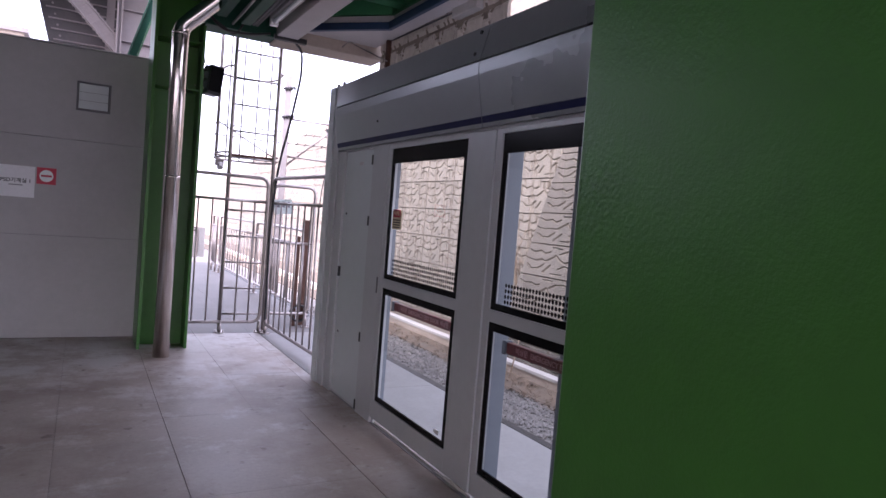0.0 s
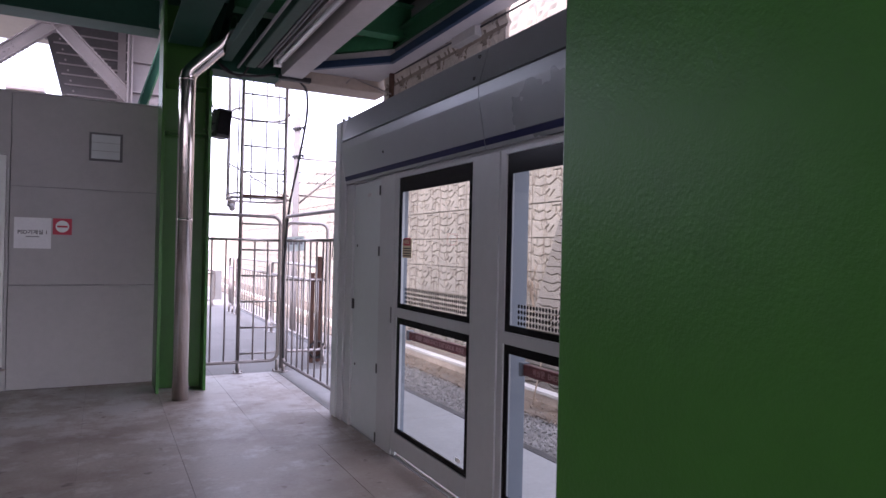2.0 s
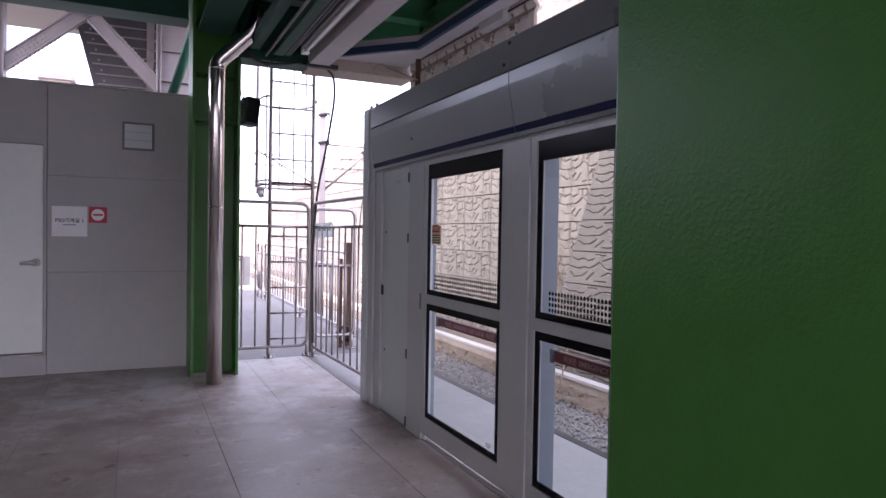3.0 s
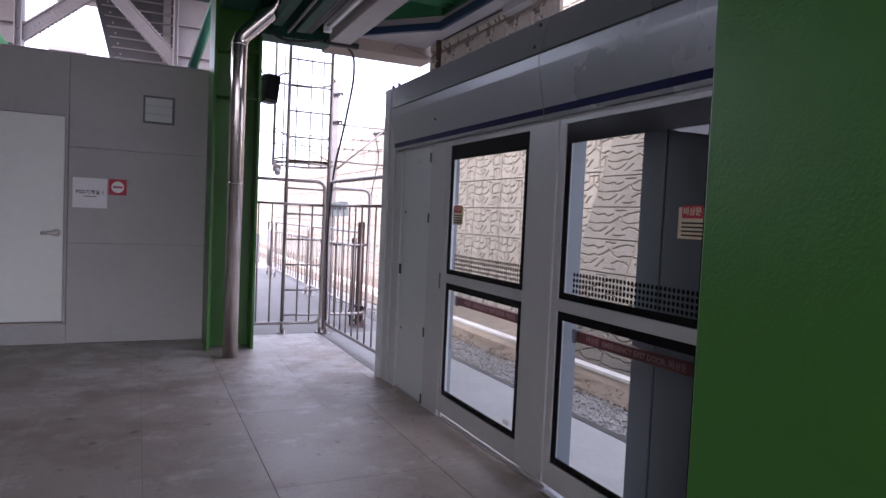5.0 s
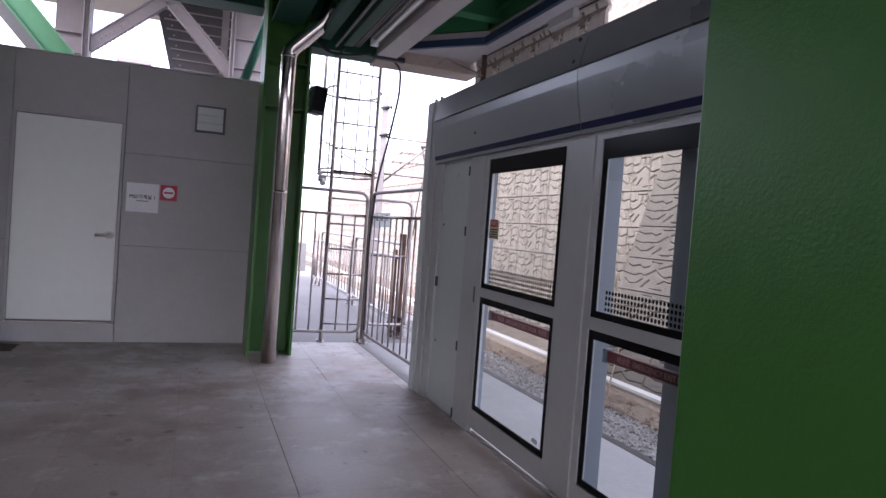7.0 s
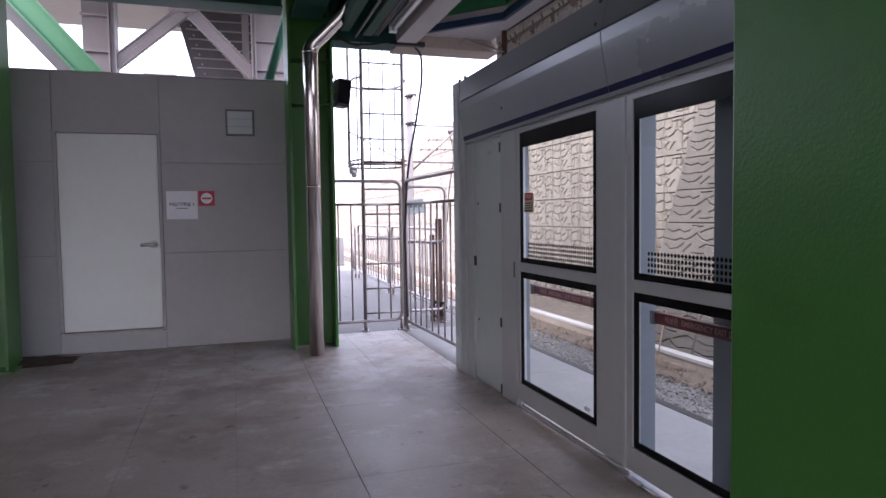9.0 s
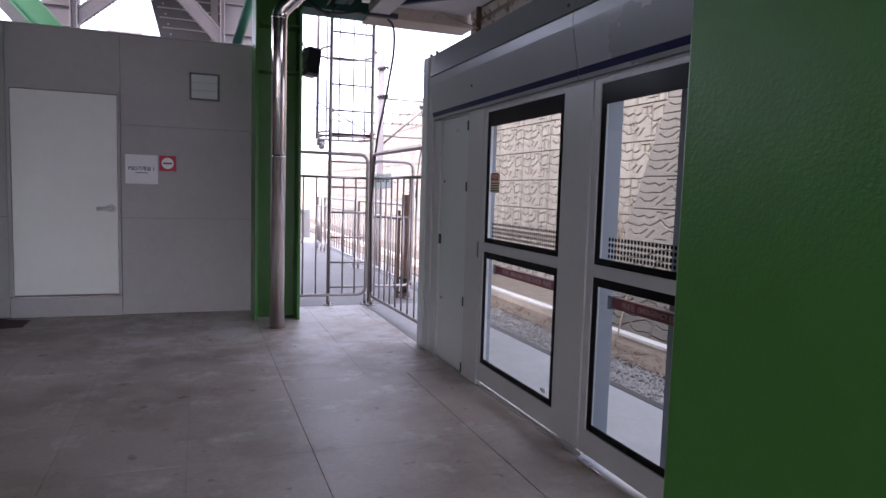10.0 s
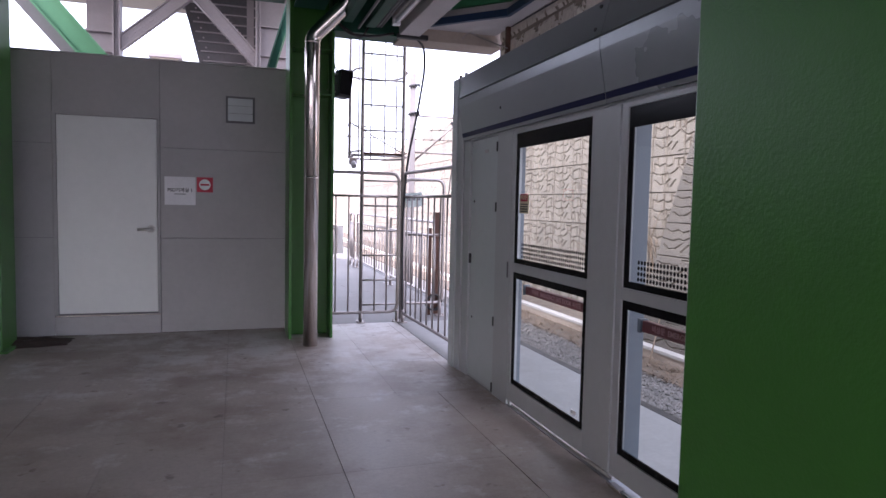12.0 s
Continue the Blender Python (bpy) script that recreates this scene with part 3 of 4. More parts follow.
part("small_handle", boxed(X - 0.006, X + 0.004, 4.0, 4.018, 0.90, 1.01, 0.003), SEAM, frame_s)
end_post = thing("end_post", "ribbed pale aluminium end post of the screen doors", "post", kind="structure")
part("body", boxed(X - 0.018, X + 0.24, 4.97, 5.09, 0.0, 2.46, 0.004), ALU, end_post)
part("body", boxed(X - 0.03, X + 0.24, 5.094, 5.22, 0.0, 2.46, 0.004), ALU_LIGHT, end_post)
for y in (5.03, 5.17):
    part("bolt", piped([(X + 0.02, y, 2.46), (X + 0.02, y, 2.50)], 0.014, 8), FENCE, end_post)
inner_post = thing("inner_post", "grey drive post behind the door glass", "post", kind="structure")
part("cover", boxed(X + 0.16, X + 0.36, 1.2, 2.05, 0.0, 1.914, 0.004), SLATE, inner_post)
part("edge_strip", boxed(X + 0.155, X + 0.36, 2.052, 2.2, 0.0, 1.914, 0.004), JAMB, inner_post, "pale blue edge strip")
screen = thing("screen_wall", "unseen grey door frames left open for low light, with a panel above blocking high light", "wall", kind="structure")
bm = bmesh.new()
rect(bm, X, X + 0.05, -12, 1.305, 1.89, 1.914)
# unseen panel over the header, added to block light from high up
rect(bm, X + 0.06, X + 0.12, -12, 2.2, 2.45, 3.2)
# unseen frames without glass, so that low daylight comes in
for k in range(6):
    rect(bm, X, X + 0.05, 1.005 - 2.6 * k, 1.305 - 2.6 * k, 0.0, 1.89)
part("panel_frame", bm, ALU, screen)

sill = thing("door_sill", "sill under the screen doors, one plate pale for light through the gap", "sill", kind="structure")
# Pale plate gives the bright slit of light under the first door its colour.
part("sill_plate", boxed(X + 0.03, X + 0.13, 2.66, 3.95, -0.004, 0.016, 0.003), KERB, sill)
part("sill_plate", boxed(X - 0.004, X + 0.06, -12, 2.64, -0.004, 0.012, 0.003), ALU, sill)
part("floor_latch", boxed(X - 0.03, X + 0.01, 2.50, 2.60, 0.0, 0.02, 0.004), STEEL, sill)
part("floor_latch", piped([(X - 0.02, 2.42, 0.006), (X - 0.02, 2.62, 0.012)], 0.008, 8), STEEL, sill)

# header fascia: leaning panels in two tiers
header = thing("door_header", "brushed metal header fascia over the screen doors with a blue stripe", "fascia", kind="structure")


def lean(y0, y1, xa, za, xb, zb, thick, material, name, label=""):
    """A panel from y0 to y1 whose face runs from (xa, za) up to (xb, zb)."""
    bm = bmesh.new()
    d = Vector((xb - xa, 0, zb - za))
    nrm = Vector((d.z, 0, -d.x)).normalized() * thick
    v = []
    for y in (y0, y1):
        for p in (Vector((xa, y, za)), Vector((xb, y, zb)), Vector((xb, y, zb)) + nrm, Vector((xa, y, za)) + nrm):
            v.append(bm.verts.new(p))
    bm.faces.new(v[:4])
    bm.faces.new(v[4:][::-1])
    for k in range(4):
        bm.faces.new((v[k], v[(k + 1) % 4], v[4 + (k + 1) % 4], v[4 + k]))
    bmesh.ops.bevel(bm, geom=list(bm.edges), offset=0.003, segments=1, affect="EDGES")
    return part(name, bm, material, header, label)


def folded(y0, y1, profile, material, name):
    """A sheet panel from y0 to y1 folded along a profile of (x, z), with its edges turned back."""
    bm = bmesh.new()
    front = [[bm.verts.new((x, y, z)) for x, z in profile] for y in (y0, y1)]
    back = [[bm.verts.new((x + 0.022, y, z)) for x, z in profile] for y in (y0, y1)]
    n = len(profile)
    for k in range(n - 1):
        bm.faces.new((front[0][k], front[0][k + 1], front[1][k + 1], front[1][k]))
        bm.faces.new((back[0][k], back[1][k], back[1][k + 1], back[0][k + 1]))
        for e in (0, 1):
            bm.faces.new((front[e][k], back[e][k], back[e][k + 1], front[e][k + 1]))
    for k in (0, n - 1):
        bm.faces.new((front[0][k], front[1][k], back[1][k], back[0][k]))
    return part(name, bm, material, header)


for y0, y1 in ((2.763, 4.955), (0.65, 2.757), (-1.5, 0.644), (-12, -1.506)):
    folded(y0, y1, ((X - 0.020, 1.930), (X - 0.0660, 2.178), (X - 0.0690, 2.196), (X - 0.0722, 2.257), (X - 0.060, 2.262)), FASCIA, "lower_panel")
    folded(y0, y1, ((X - 0.052, 2.268), (X - 0.0665, 2.271), (X - 0.0545, 2.318), (X - 0.0415, 2.366), (X - 0.0285, 2.414), (X - 0.015, 2.462), (X + 0.02, 2.464)), FASCIA, "upper_panel")
    lean(y0, y1, X - 0.0268, 1.950, X - 0.0335, 1.985, 0.006, BLUE, "blue_stripe", "dark blue stripe along the fascia")
part("header_core", boxed(X + 0.02, X + 0.30, -12, 4.96, 1.935, 2.45), ALU, header)
for y, z, xx in ((4.10, 2.085, X - 0.045), (2.83, 2.31, X - 0.054), (2.83, 2.43, X - 0.025)):
    part("bolt", piped([(xx + 0.01, y, z), (xx - 0.008, y, z)], 0.010, 10), RUBBER, header)

# ---- railings and caged ladder ----
def barrier(name, a, b, z0, z1, mid, count, label, feet=(), group="", r=0.019, rb=0.0095):
    """A railing panel in the upright plane from a to b: rounded frame, middle rail, balusters and footed posts."""
    a, b = Vector((*a, 0)), Vector((*b, 0))
    t = thing(name, label, "railing", group)
    up = Vector((0, 0, 1))
    part("frame", piped(rounded([a + up * z0, b + up * z0, b + up * z1, a + up * z1], 0.10, 6, True), r, 12, True), FENCE, t)
    part("middle_rail", piped([a + up * mid, b + up * mid], r * 0.8, 10), FENCE, t)
    for f in count:
        p = a.lerp(b, f)
        part("baluster", piped([p + up * z0, p + up * mid], rb, 8), FENCE, t)
    for f in feet:
        p = a.lerp(b, f)
        foot = part("post", piped([p, p + up * (z0 + 0.01)], r, 12), FENCE, t)
        part("foot_plate", piped([p, p + up * 0.01], 0.055, 16), FENCE, foot)
        for s in (-1, 1):
            q = p + (b - a).normalized() * 0.04 * s
            part("anchor_bolt", piped([q, q + up * 0.03], 0.008, 6), FENCE, foot)
    return t


gate = barrier("railing", (0.955, 7.33), (1.852, 7.33), 0.122, 1.748, 1.480, ((0.02), 0.18, 0.345, 0.52, 0.69, 0.85), "stainless steel railing panel beside the green column", (0.518, 0.995), "platform end railings")
side_rail = barrier("railing", (1.902, 7.27), (1.972, 5.30), 0.110, 1.752, 1.480, [(k + 0.7) / 10.2 for k in range(10)], "stainless steel railing panel meeting the screen door end post", (0.012,), "platform end railings")
notice = thing("notice", "small weathered notice plate tied to the railing", "notice")
part("plate", slanted((1.905, 7.215, 1.438), (2.098, 7.185, 1.456), 0.165, 0.003, (0, 1, 0)), NOTICE, notice)
for k in range(3):
    part("print_bar", boxed(1.928 + 0.058 * k, 1.955 + 0.058 * k, 7.176, 7.186, 1.435 + 0.004 * k, 1.500 + 0.004 * k), SEAM, notice)
barrier("railing", (1.99, 7.62), (2.50, 7.62), 0.17, 1.70, 1.02, (0.2, 0.4, 0.6, 0.8), "stainless steel railing panel closing the platform edge", (0.05, 0.95), "platform end railings")
for x, y0, y1 in ((2.56, 8.05, 10.78), (2.545, 10.98, 13.90), (2.50, 14.04, 14.50)):
    barrier("railing", (x, y0), (x, y1), 0.17, 1.165, 0.968, [(k + 0.7) / 12.4 for k in range(12)], "stainless steel railing along the outer pavement edge", (0.012, 0.988), "outer railings", 0.022, 0.0085)
barrier("railing", (0.2, 16.1), (2.43, 16.1), 0.13, 0.83, 0.75, [(k + 0.5) / 14 for k in range(14)], "stainless steel railing across the pavement end", (0.02, 0.98), "outer railings")
board = solid("white_board", boxed(2.35, 2.60, 16.16, 16.19, 0.13, 0.83, 0.004), KERB, "plain white board fixed behind the far railing", "board")

ladder = thing("caged_ladder", "tall stainless steel caged ladder behind the railing", "ladder")
for x in (1.425, 1.912):
    s = part("stringer", piped([(x, 7.40, 0.0), (x, 7.40, 5.2)], 0.021, 12), FENCE, ladder)
    part("foot_plate", piped([(x, 7.40, 0.0), (x, 7.40, 0.012)], 0.05, 14), FENCE, s)
for k in range(17):
    z = 0.20 + 0.292 * k
    part("rung", piped([(1.425, 7.40, z), (1.912, 7.40, z)], 0.0105, 8), FENCE, ladder)


def hoop_points(z, n=18):
    """The cage's ring behind the stringers."""
    pts = [Vector((1.425, 7.40, z)), Vector((1.36, 7.50, z))]
    for k in range(n + 1):
        a = math.pi * (1 - k / n)
        pts.append(Vector((1.668 + 0.335 * math.cos(a), 7.80 + 0.33 * math.sin(a), z)))
    return pts + [Vector((1.976, 7.50, z)), Vector((1.912, 7.40, z))]


for z in (1.955, 2.955, 3.95, 4.95):
    part("hoop", piped(hoop_points(z), 0.013, 8), FENCE, ladder)
part("bottom_band", piped([p + Vector((0, 0, 0.05)) for p in hoop_points(1.955)], 0.011, 8), FENCE, ladder)
for i in (2, 5, 8, 11, 14, 17, 20):
    p = hoop_points(0)[i]
    part("cage_bar", piped([p + Vector((0, 0, 1.955)), p + Vector((0, 0, 4.95))], 0.009, 8), FENCE, ladder)
part("kick_plate", boxed(1.45, 1.93, 7.425, 7.44, 1.955, 1.992, 0.002), RUST, ladder, "rusty brown plate under the cage")
part("cage_strut", piped([(1.37, 7.9, 2.38), (1.90, 7.42, 2.0)], 0.008, 6), FENCE, ladder)
cam_box = thing("floodlight", "small floodlight clamped under the ladder cage", "lamp")
part("body", boxed(1.36, 1.45, 7.86, 7.96, 1.87, 1.94, 0.008), FENCE, cam_box)
part("lens", piped([(1.405, 7.84, 1.84), (1.405, 7.88, 1.89)], 0.035, 12), SOFFIT, cam_box)

# ---- beyond the railings ----
bollard = thing("rusty_post", "rusty brown steel post with a coiled cable", "post")
part("post", boxed(2.43, 2.50, 7.76, 7.84, 0.0, 1.30, 0.006), RUST, bollard)
part("post", boxed(2.33, 2.38, 7.70, 7.76, 0.0, 1.10, 0.006), RUST, bollard)
for k in range(3):
    part("cable_coil", piped([(2.42 + 0.10 * math.cos(a * 0.5), 7.68 + 0.03 * k, 0.16 + 0.10 * math.sin(a * 0.5)) for a in range(13)], 0.012, 6), RUBBER, bollard)
pole = thing("catenary_mast", "grey steel electric mast with insulators and wires", "mast")
part("mast", boxed(3.69, 3.82, 13.93, 14.07, -1.12, 4.25, 0.01), FENCE, pole)
for z, n in ((3.35, 1.5), (2.55, 1.15)):
    part("arm", piped([(3.75, 14.0, z), (3.75 + n, 13.7, z - 0.04)], 0.022, 8), FENCE, pole)
part("arm", piped([(3.75, 14.0, 2.3), (5.05, 13.7, 3.5)], 0.02, 8), FENCE, pole)
for x, z in ((3.62, 3.95), (3.62, 3.35), (4.95, 3.5), (5.2, 3.25), (4.6, 3.2)):
    ins = part("insulator", piped([(x, 13.85, z), (x + 0.26, 13.85, z + 0.06)], 0.022, 10), RUBBER, pole)
    for k in range(4):
        part("shed", piped([(x + 0.05 + 0.06 * k, 13.85, z + 0.012 * k), (x + 0.07 + 0.06 * k, 13.85, z + 0.014 * k)], 0.045, 10), STAIR, ins)
for dx in (0.0, 0.35, 0.75):
    part("drop_wire", piped(rounded([(4.6 + dx, 13.8, 3.25), (4.75 + dx, 13.8, 2.7), (4.6 + dx, 13.8, 2.0), (4.55 + dx, 13.8, 1.2)], 0.4), 0.012, 6), RUBBER, pole)
for ends in (((2.73, 18.0, 3.52), (8.55, 18.0, 3.62)), ((2.73, 18.0, 3.22), (8.55, 18.0, 3.36)), ((4.7, 18.0, 4.06), (8.55, 18.0, 6.28))):
    wire = thing("barbed_wire", "thin barbed wire strung across beyond the railings", "wire", "strung wires")
    a, b = Vector(ends[0]), Vector(ends[1])
    part("strand", piped([a.lerp(b, k / 8) - Vector((0, 0, 0.05 * math.sin(math.pi * k / 8))) for k in range(9)], 0.009, 5), RUBBER, wire)
    for k in range(1, 24):
        p = a.lerp(b, k / 24) - Vector((0, 0, 0.05 * math.sin(math.pi * k / 24)))
        part("barb", piped([p - Vector((0.025, 0, 0.03)), p + Vector((0.025, 0, 0.03))], 0.016, 5), RUBBER, wire)

# ---- retaining wall of pattern panels ----
rng = random.Random(7)
PW, PH = 1.50, 0.755
# incised strokes of the form liner, along and up one panel, each from 0 to 1
STROKES = (
    ((0, 0.55), (0.10, 0.49), (0.22, 0.47), (0.33, 0.52), (0.42, 0.50), (0.50, 0.56), (0.58, 0.68), (0.66, 0.55), (0.75, 0.49), (0.86, 0.54), (1, 0.55)),
    ((0.05, 0.80), (0.15, 0.73), (0.27, 0.78), (0.36, 0.71), (0.45, 0.76)),
    ((0.48, 0.90), (0.66, 0.90)),
    ((0.64, 0.71), (0.74, 0.81), (0.86, 0.86), (0.96, 0.83)),
    ((0.08, 0.33), (0.18, 0.22), (0.31, 0.24), (0.40, 0.37)),
    ((0.42, 0.15), (0.53, 0.35)),
    ((0.57, 0.12), (0.77, 0.13)),
    ((0.69, 0.29), (0.78, 0.39), (0.90, 0.36), (0.97, 0.27)),
    ((0.22, 0.47), (0.25, 0.24)),
    ((0.80, 0.0), (0.80, 0.50)),
    ((0.30, 0.0), (0.31, 0.5), (0.30, 1.0)),
    ((0.70, 0.0), (0.69, 0.4), (0.70, 1.0)),
    ((0.58, 0.68), (0.57, 0.90)),
    ((0.13, 0.74), (0.12, 1.0)),
    ((0.36, 0.51), (0.35, 0.38)),
    ((0.36, 0.22), (0.36, 0.0)),
    ((0.46, 0.76), (0.46, 1.0)),
    ((0.93, 0.0), (0.93, 0.27)),
    ((0.66, 0.90), (0.66, 0.72)),
    ((0.05, 0.80), (0.04, 0.56)),
    ((0.90, 0.86), (0.91, 0.55)),
)


def pattern_panel(seed, name, material, groove, cols=88, rows=46, uprights=True):
    """One pattern-cast panel in its own plane (x along, z up, front at y = 0): a worn face with wavy strokes pressed into it."""
    r = np.random.RandomState(seed)
    x, z = np.meshgrid(np.r_[0, np.linspace(0.020, PW - 0.020, cols - 1), PW], np.r_[0, np.linspace(0.014, PH - 0.014, rows - 1), PH])
    depth = np.zeros_like(x)
    for stroke in STROKES if uprights else STROKES[:8]:
        pts = np.array(stroke) * (PW, PH) + r.uniform(-0.012, 0.012, (len(stroke), 2))
        for a, b in zip(pts, pts[1:]):
            d = b - a
            wide = r.uniform(0.0065, 0.009) + 0.012 * abs(d[1]) / np.hypot(*d)
            k = np.clip(((x - a[0]) * d[0] + (z - a[1]) * d[1]) / (d @ d), 0, 1)
            far = np.hypot(x - a[0] - k * d[0], z - a[1] - k * d[1])
            depth = np.maximum(depth, np.clip(1.5 - far / wide, 0, 1))
    edge = np.minimum(np.minimum(x, PW - x), np.minimum(z, PH - z))
    y = 0.035 * depth + r.uniform(-0.004, 0.004, x.shape) + np.where(edge < 0.004, 0.04, 0.0)
    verts = np.stack([np.clip(x, 0.005, PW - 0.005), y, np.clip(z, 0.005, PH - 0.005)], -1).reshape(-1, 3)
    w = cols + 1
    faces = [(j * w + i, j * w + i + 1, (j + 1) * w + i + 1, (j + 1) * w + i) for j in range(rows) for i in range(cols)]
    me = bpy.data.meshes.new(name)
    me.from_pydata(verts.tolist(), [], faces)
    me.materials.append(material)
    me.materials.append(groove)
    sunk = (depth[:-1, :-1] + depth[1:, :-1] + depth[:-1, 1:] + depth[1:, 1:]) / 4
    sunk[0], sunk[-1], sunk[:, 0], sunk[:, -1] = 1, 1, 1, 1
    me.polygons.foreach_set("material_index", (sunk > 0.5).astype(np.int32).reshape(-1))
    return me


panel_meshes = [pattern_panel(k, "wall_panel", LINER, GROOVE) for k in range(4)]
far_meshes = [pattern_panel(k, "wall_panel", LINER, GROOVE_PALE, 16, 10) for k in range(3)]
buttress_meshes = [pattern_panel(k + 9, "wall_panel", LINER_DARK, GROOVE, uprights=False) for k in range(4)]
infill_meshes = [pattern_panel(k + 20, "wall_panel", INFILL, GROOVE_PALE, 44, 26) for k in range(3)]
infill = thing("infill_wall", "stone-pattern concrete infill above the door header, its colour brightened against the shade", "wall", kind="structure")
part("backing", boxed(2.84, 2.95, 4.77, 6.1, 2.2, 3.6), CONCRETE, infill)
for k in range(-2, 4):
    ob = new("wall_panel", infill_meshes[k % 3])
    ob.parent = infill
    ob.matrix_world = Matrix.Translation((2.70, 4.78 + 0.40 * k, 2.15)) @ pose(0, 0, 0, 0, 0, -90) @ pose(0, 0, 0, 0, -90, 0) @ Matrix.Diagonal((0.92, 0.6, 0.55, 1))
retaining = thing("retaining_wall", "tall beige retaining wall of stone-pattern concrete panels", "wall", kind="structure")
XW = 8.5


def wall_top(y):
    """The wall's height, level near the station and falling away beyond it."""
    return 7.6 if y < 19.3 else 5.65 - 0.082 * (y - 19.3)


part("backing", boxed(XW + 0.14, XW + 0.6, 6.0, 19.3, -1.12, 7.6), CONCRETE, retaining)
part("backing", boxed(XW + 0.14, XW + 0.6, -14, 6.0, -1.12, -0.4), CONCRETE, retaining)
bm = bmesh.new()
v = [bm.verts.new((x, y, z)) for x in (XW + 0.1, XW + 0.7) for y, z in ((19.3, -1.12), (62, -1.12), (62, wall_top(62)), (19.3, wall_top(19.31)))]
bm.faces.new(v[:4])
bm.faces.new(v[4:][::-1])
for k in range(4):
    bm.faces.new((v[k], v[(k + 1) % 4], v[4 + (k + 1) % 4], v[4 + k]))
part("backing", bm, CONCRETE, retaining)


def lay(mesh, parent, m):
    ob = new("wall_panel", mesh)
    ob.parent = parent
    ob.matrix_world = m
    return ob


for j in range(12):
    for i in range(27):
        y = 5.87 + i * PW
        z = -1.277 + j * PH
        if z + PH > wall_top(y + PW):
            continue
        lay(rng.choice(panel_meshes if 10 < y < 19.3 and z < 5 else far_meshes), retaining, Matrix.Translation((XW, y + PW, z)) @ pose(0, 0, 0, 0, 0, -90))

buttress = thing("buttress", "darker battered buttress of stone-pattern concrete panels", "buttress", kind="structure")
BY, BX, SL = 10.0, 6.83, 0.311
bm = bmesh.new()
v = [bm.verts.new(p) for y in (5.5, BY) for p in ((BX + 0.16, y, -1.12), (BX + 0.16 + SL * 6.2, y, 5.08), (XW + 1.4, y, 5.08), (XW + 1.4, y, -1.12))]
bm.faces.new(v[:4])
bm.faces.new(v[4:][::-1])
for k in range(4):
    bm.faces.new((v[k], v[(k + 1) % 4], v[4 + (k + 1) % 4], v[4 + k]))
part("core", bm, CONCRETE, buttress)
tilt = math.degrees(math.atan(SL))
for j in range(10):
    for i in range(3):
        s = 0.036 + (j - 0.2) * 0.613
        lay(rng.choice(buttress_meshes), buttress, Matrix.Translation((BX + s * math.sin(math.radians(tilt)), BY - i * PW, -1.1 + s * math.cos(math.radians(tilt)))) @ pose(0, 0, 0, 0, 0, -90) @ pose(0, 0, 0, -tilt, 0, 0) @ Matrix.Diagonal((1, 1, 0.613 / PH, 1)))

kerb = thing("track_kerb", "pale concrete kerb between ballast and retaining wall", "kerb", kind="structure")
for i in range(-6, 44):
    part("kerb_stone", boxed(6.57, 6.75, i * 1.0 + 0.004, i * 1.0 + 0.996, -0.945, -0.885, 0.010), KERB, kerb)
    part("kerb_foot", boxed(6.60, 6.86, i * 1.0 + 0.002, i * 1.0 + 0.998, -1.1, -0.945, 0.004), CONCRETE, kerb)

# low far building behind the room
hut = thing("far_building", "small pale flat-roofed building far behind the station", "building")
part("wall", boxed(-3.25, -2.25, 30.0, 34.0, -1.12, 7.28), CONCRETE, hut)
part("roof", boxed(-3.4, -2.1, 29.85, 34.2, 7.28, 7.46, 0.02), STRUCT, hut)
part("vent_pipe", piped([(-2.3, 30.2, 7.4), (-2.3, 30.2, 7.75)], 0.04, 8), FENCE, hut)

# ballast stones and dry weeds
r8 = np.random.RandomState(8)
n = 16000
ctr = np.stack([r8.uniform(2.9, 6.3, n), 3.6 + 13 * r8.rand(n) ** 1.4, np.full(n, -1.10)], 1)
ctr[:, 0] = np.minimum(ctr[:, 0], 6.25 - 0.6 * r8.rand(n) ** 2)
ico = np.array([(0, 0, 1), (0.9, 0, 0.1), (0.2, 0.85, 0.2), (-0.8, 0.4, 0), (-0.7, -0.6, 0.15), (0.3, -0.9, 0), (0, 0, -0.8)])
tri = [(0, 1, 2), (0, 2, 3), (0, 3, 4), (0, 4, 5), (0, 5, 1), (6, 2, 1), (6, 3, 2), (6, 4, 3), (6, 5, 4), (6, 1, 5)]
size = r8.uniform(0.016, 0.036, (n, 1, 1)) * r8.uniform(0.6, 1.3, (n, 1, 3))
ang = r8.uniform(0, 6.283, n)
rot = np.zeros((n, 3, 3))
rot[:, 0, 0], rot[:, 0, 1], rot[:, 1, 0], rot[:, 1, 1], rot[:, 2, 2] = np.cos(ang), -np.sin(ang), np.sin(ang), np.cos(ang), 1
pts = np.einsum("nij,nkj->nki", rot, (ico[None] + r8.uniform(-0.2, 0.2, (n, 7, 3))) * size) + ctr[:, None]
me = bpy.data.meshes.new("ballast")
me.from_pydata(pts.reshape(-1, 3).tolist(), [], [tuple(7 * k + q for q in t) for k in range(n) for t in tri])
me.materials.append(STONE)
tagged(new("ballast", me), "loose grey ballast stones beside the track", "ballast", kind="stuff")
bm = bmesh.new()
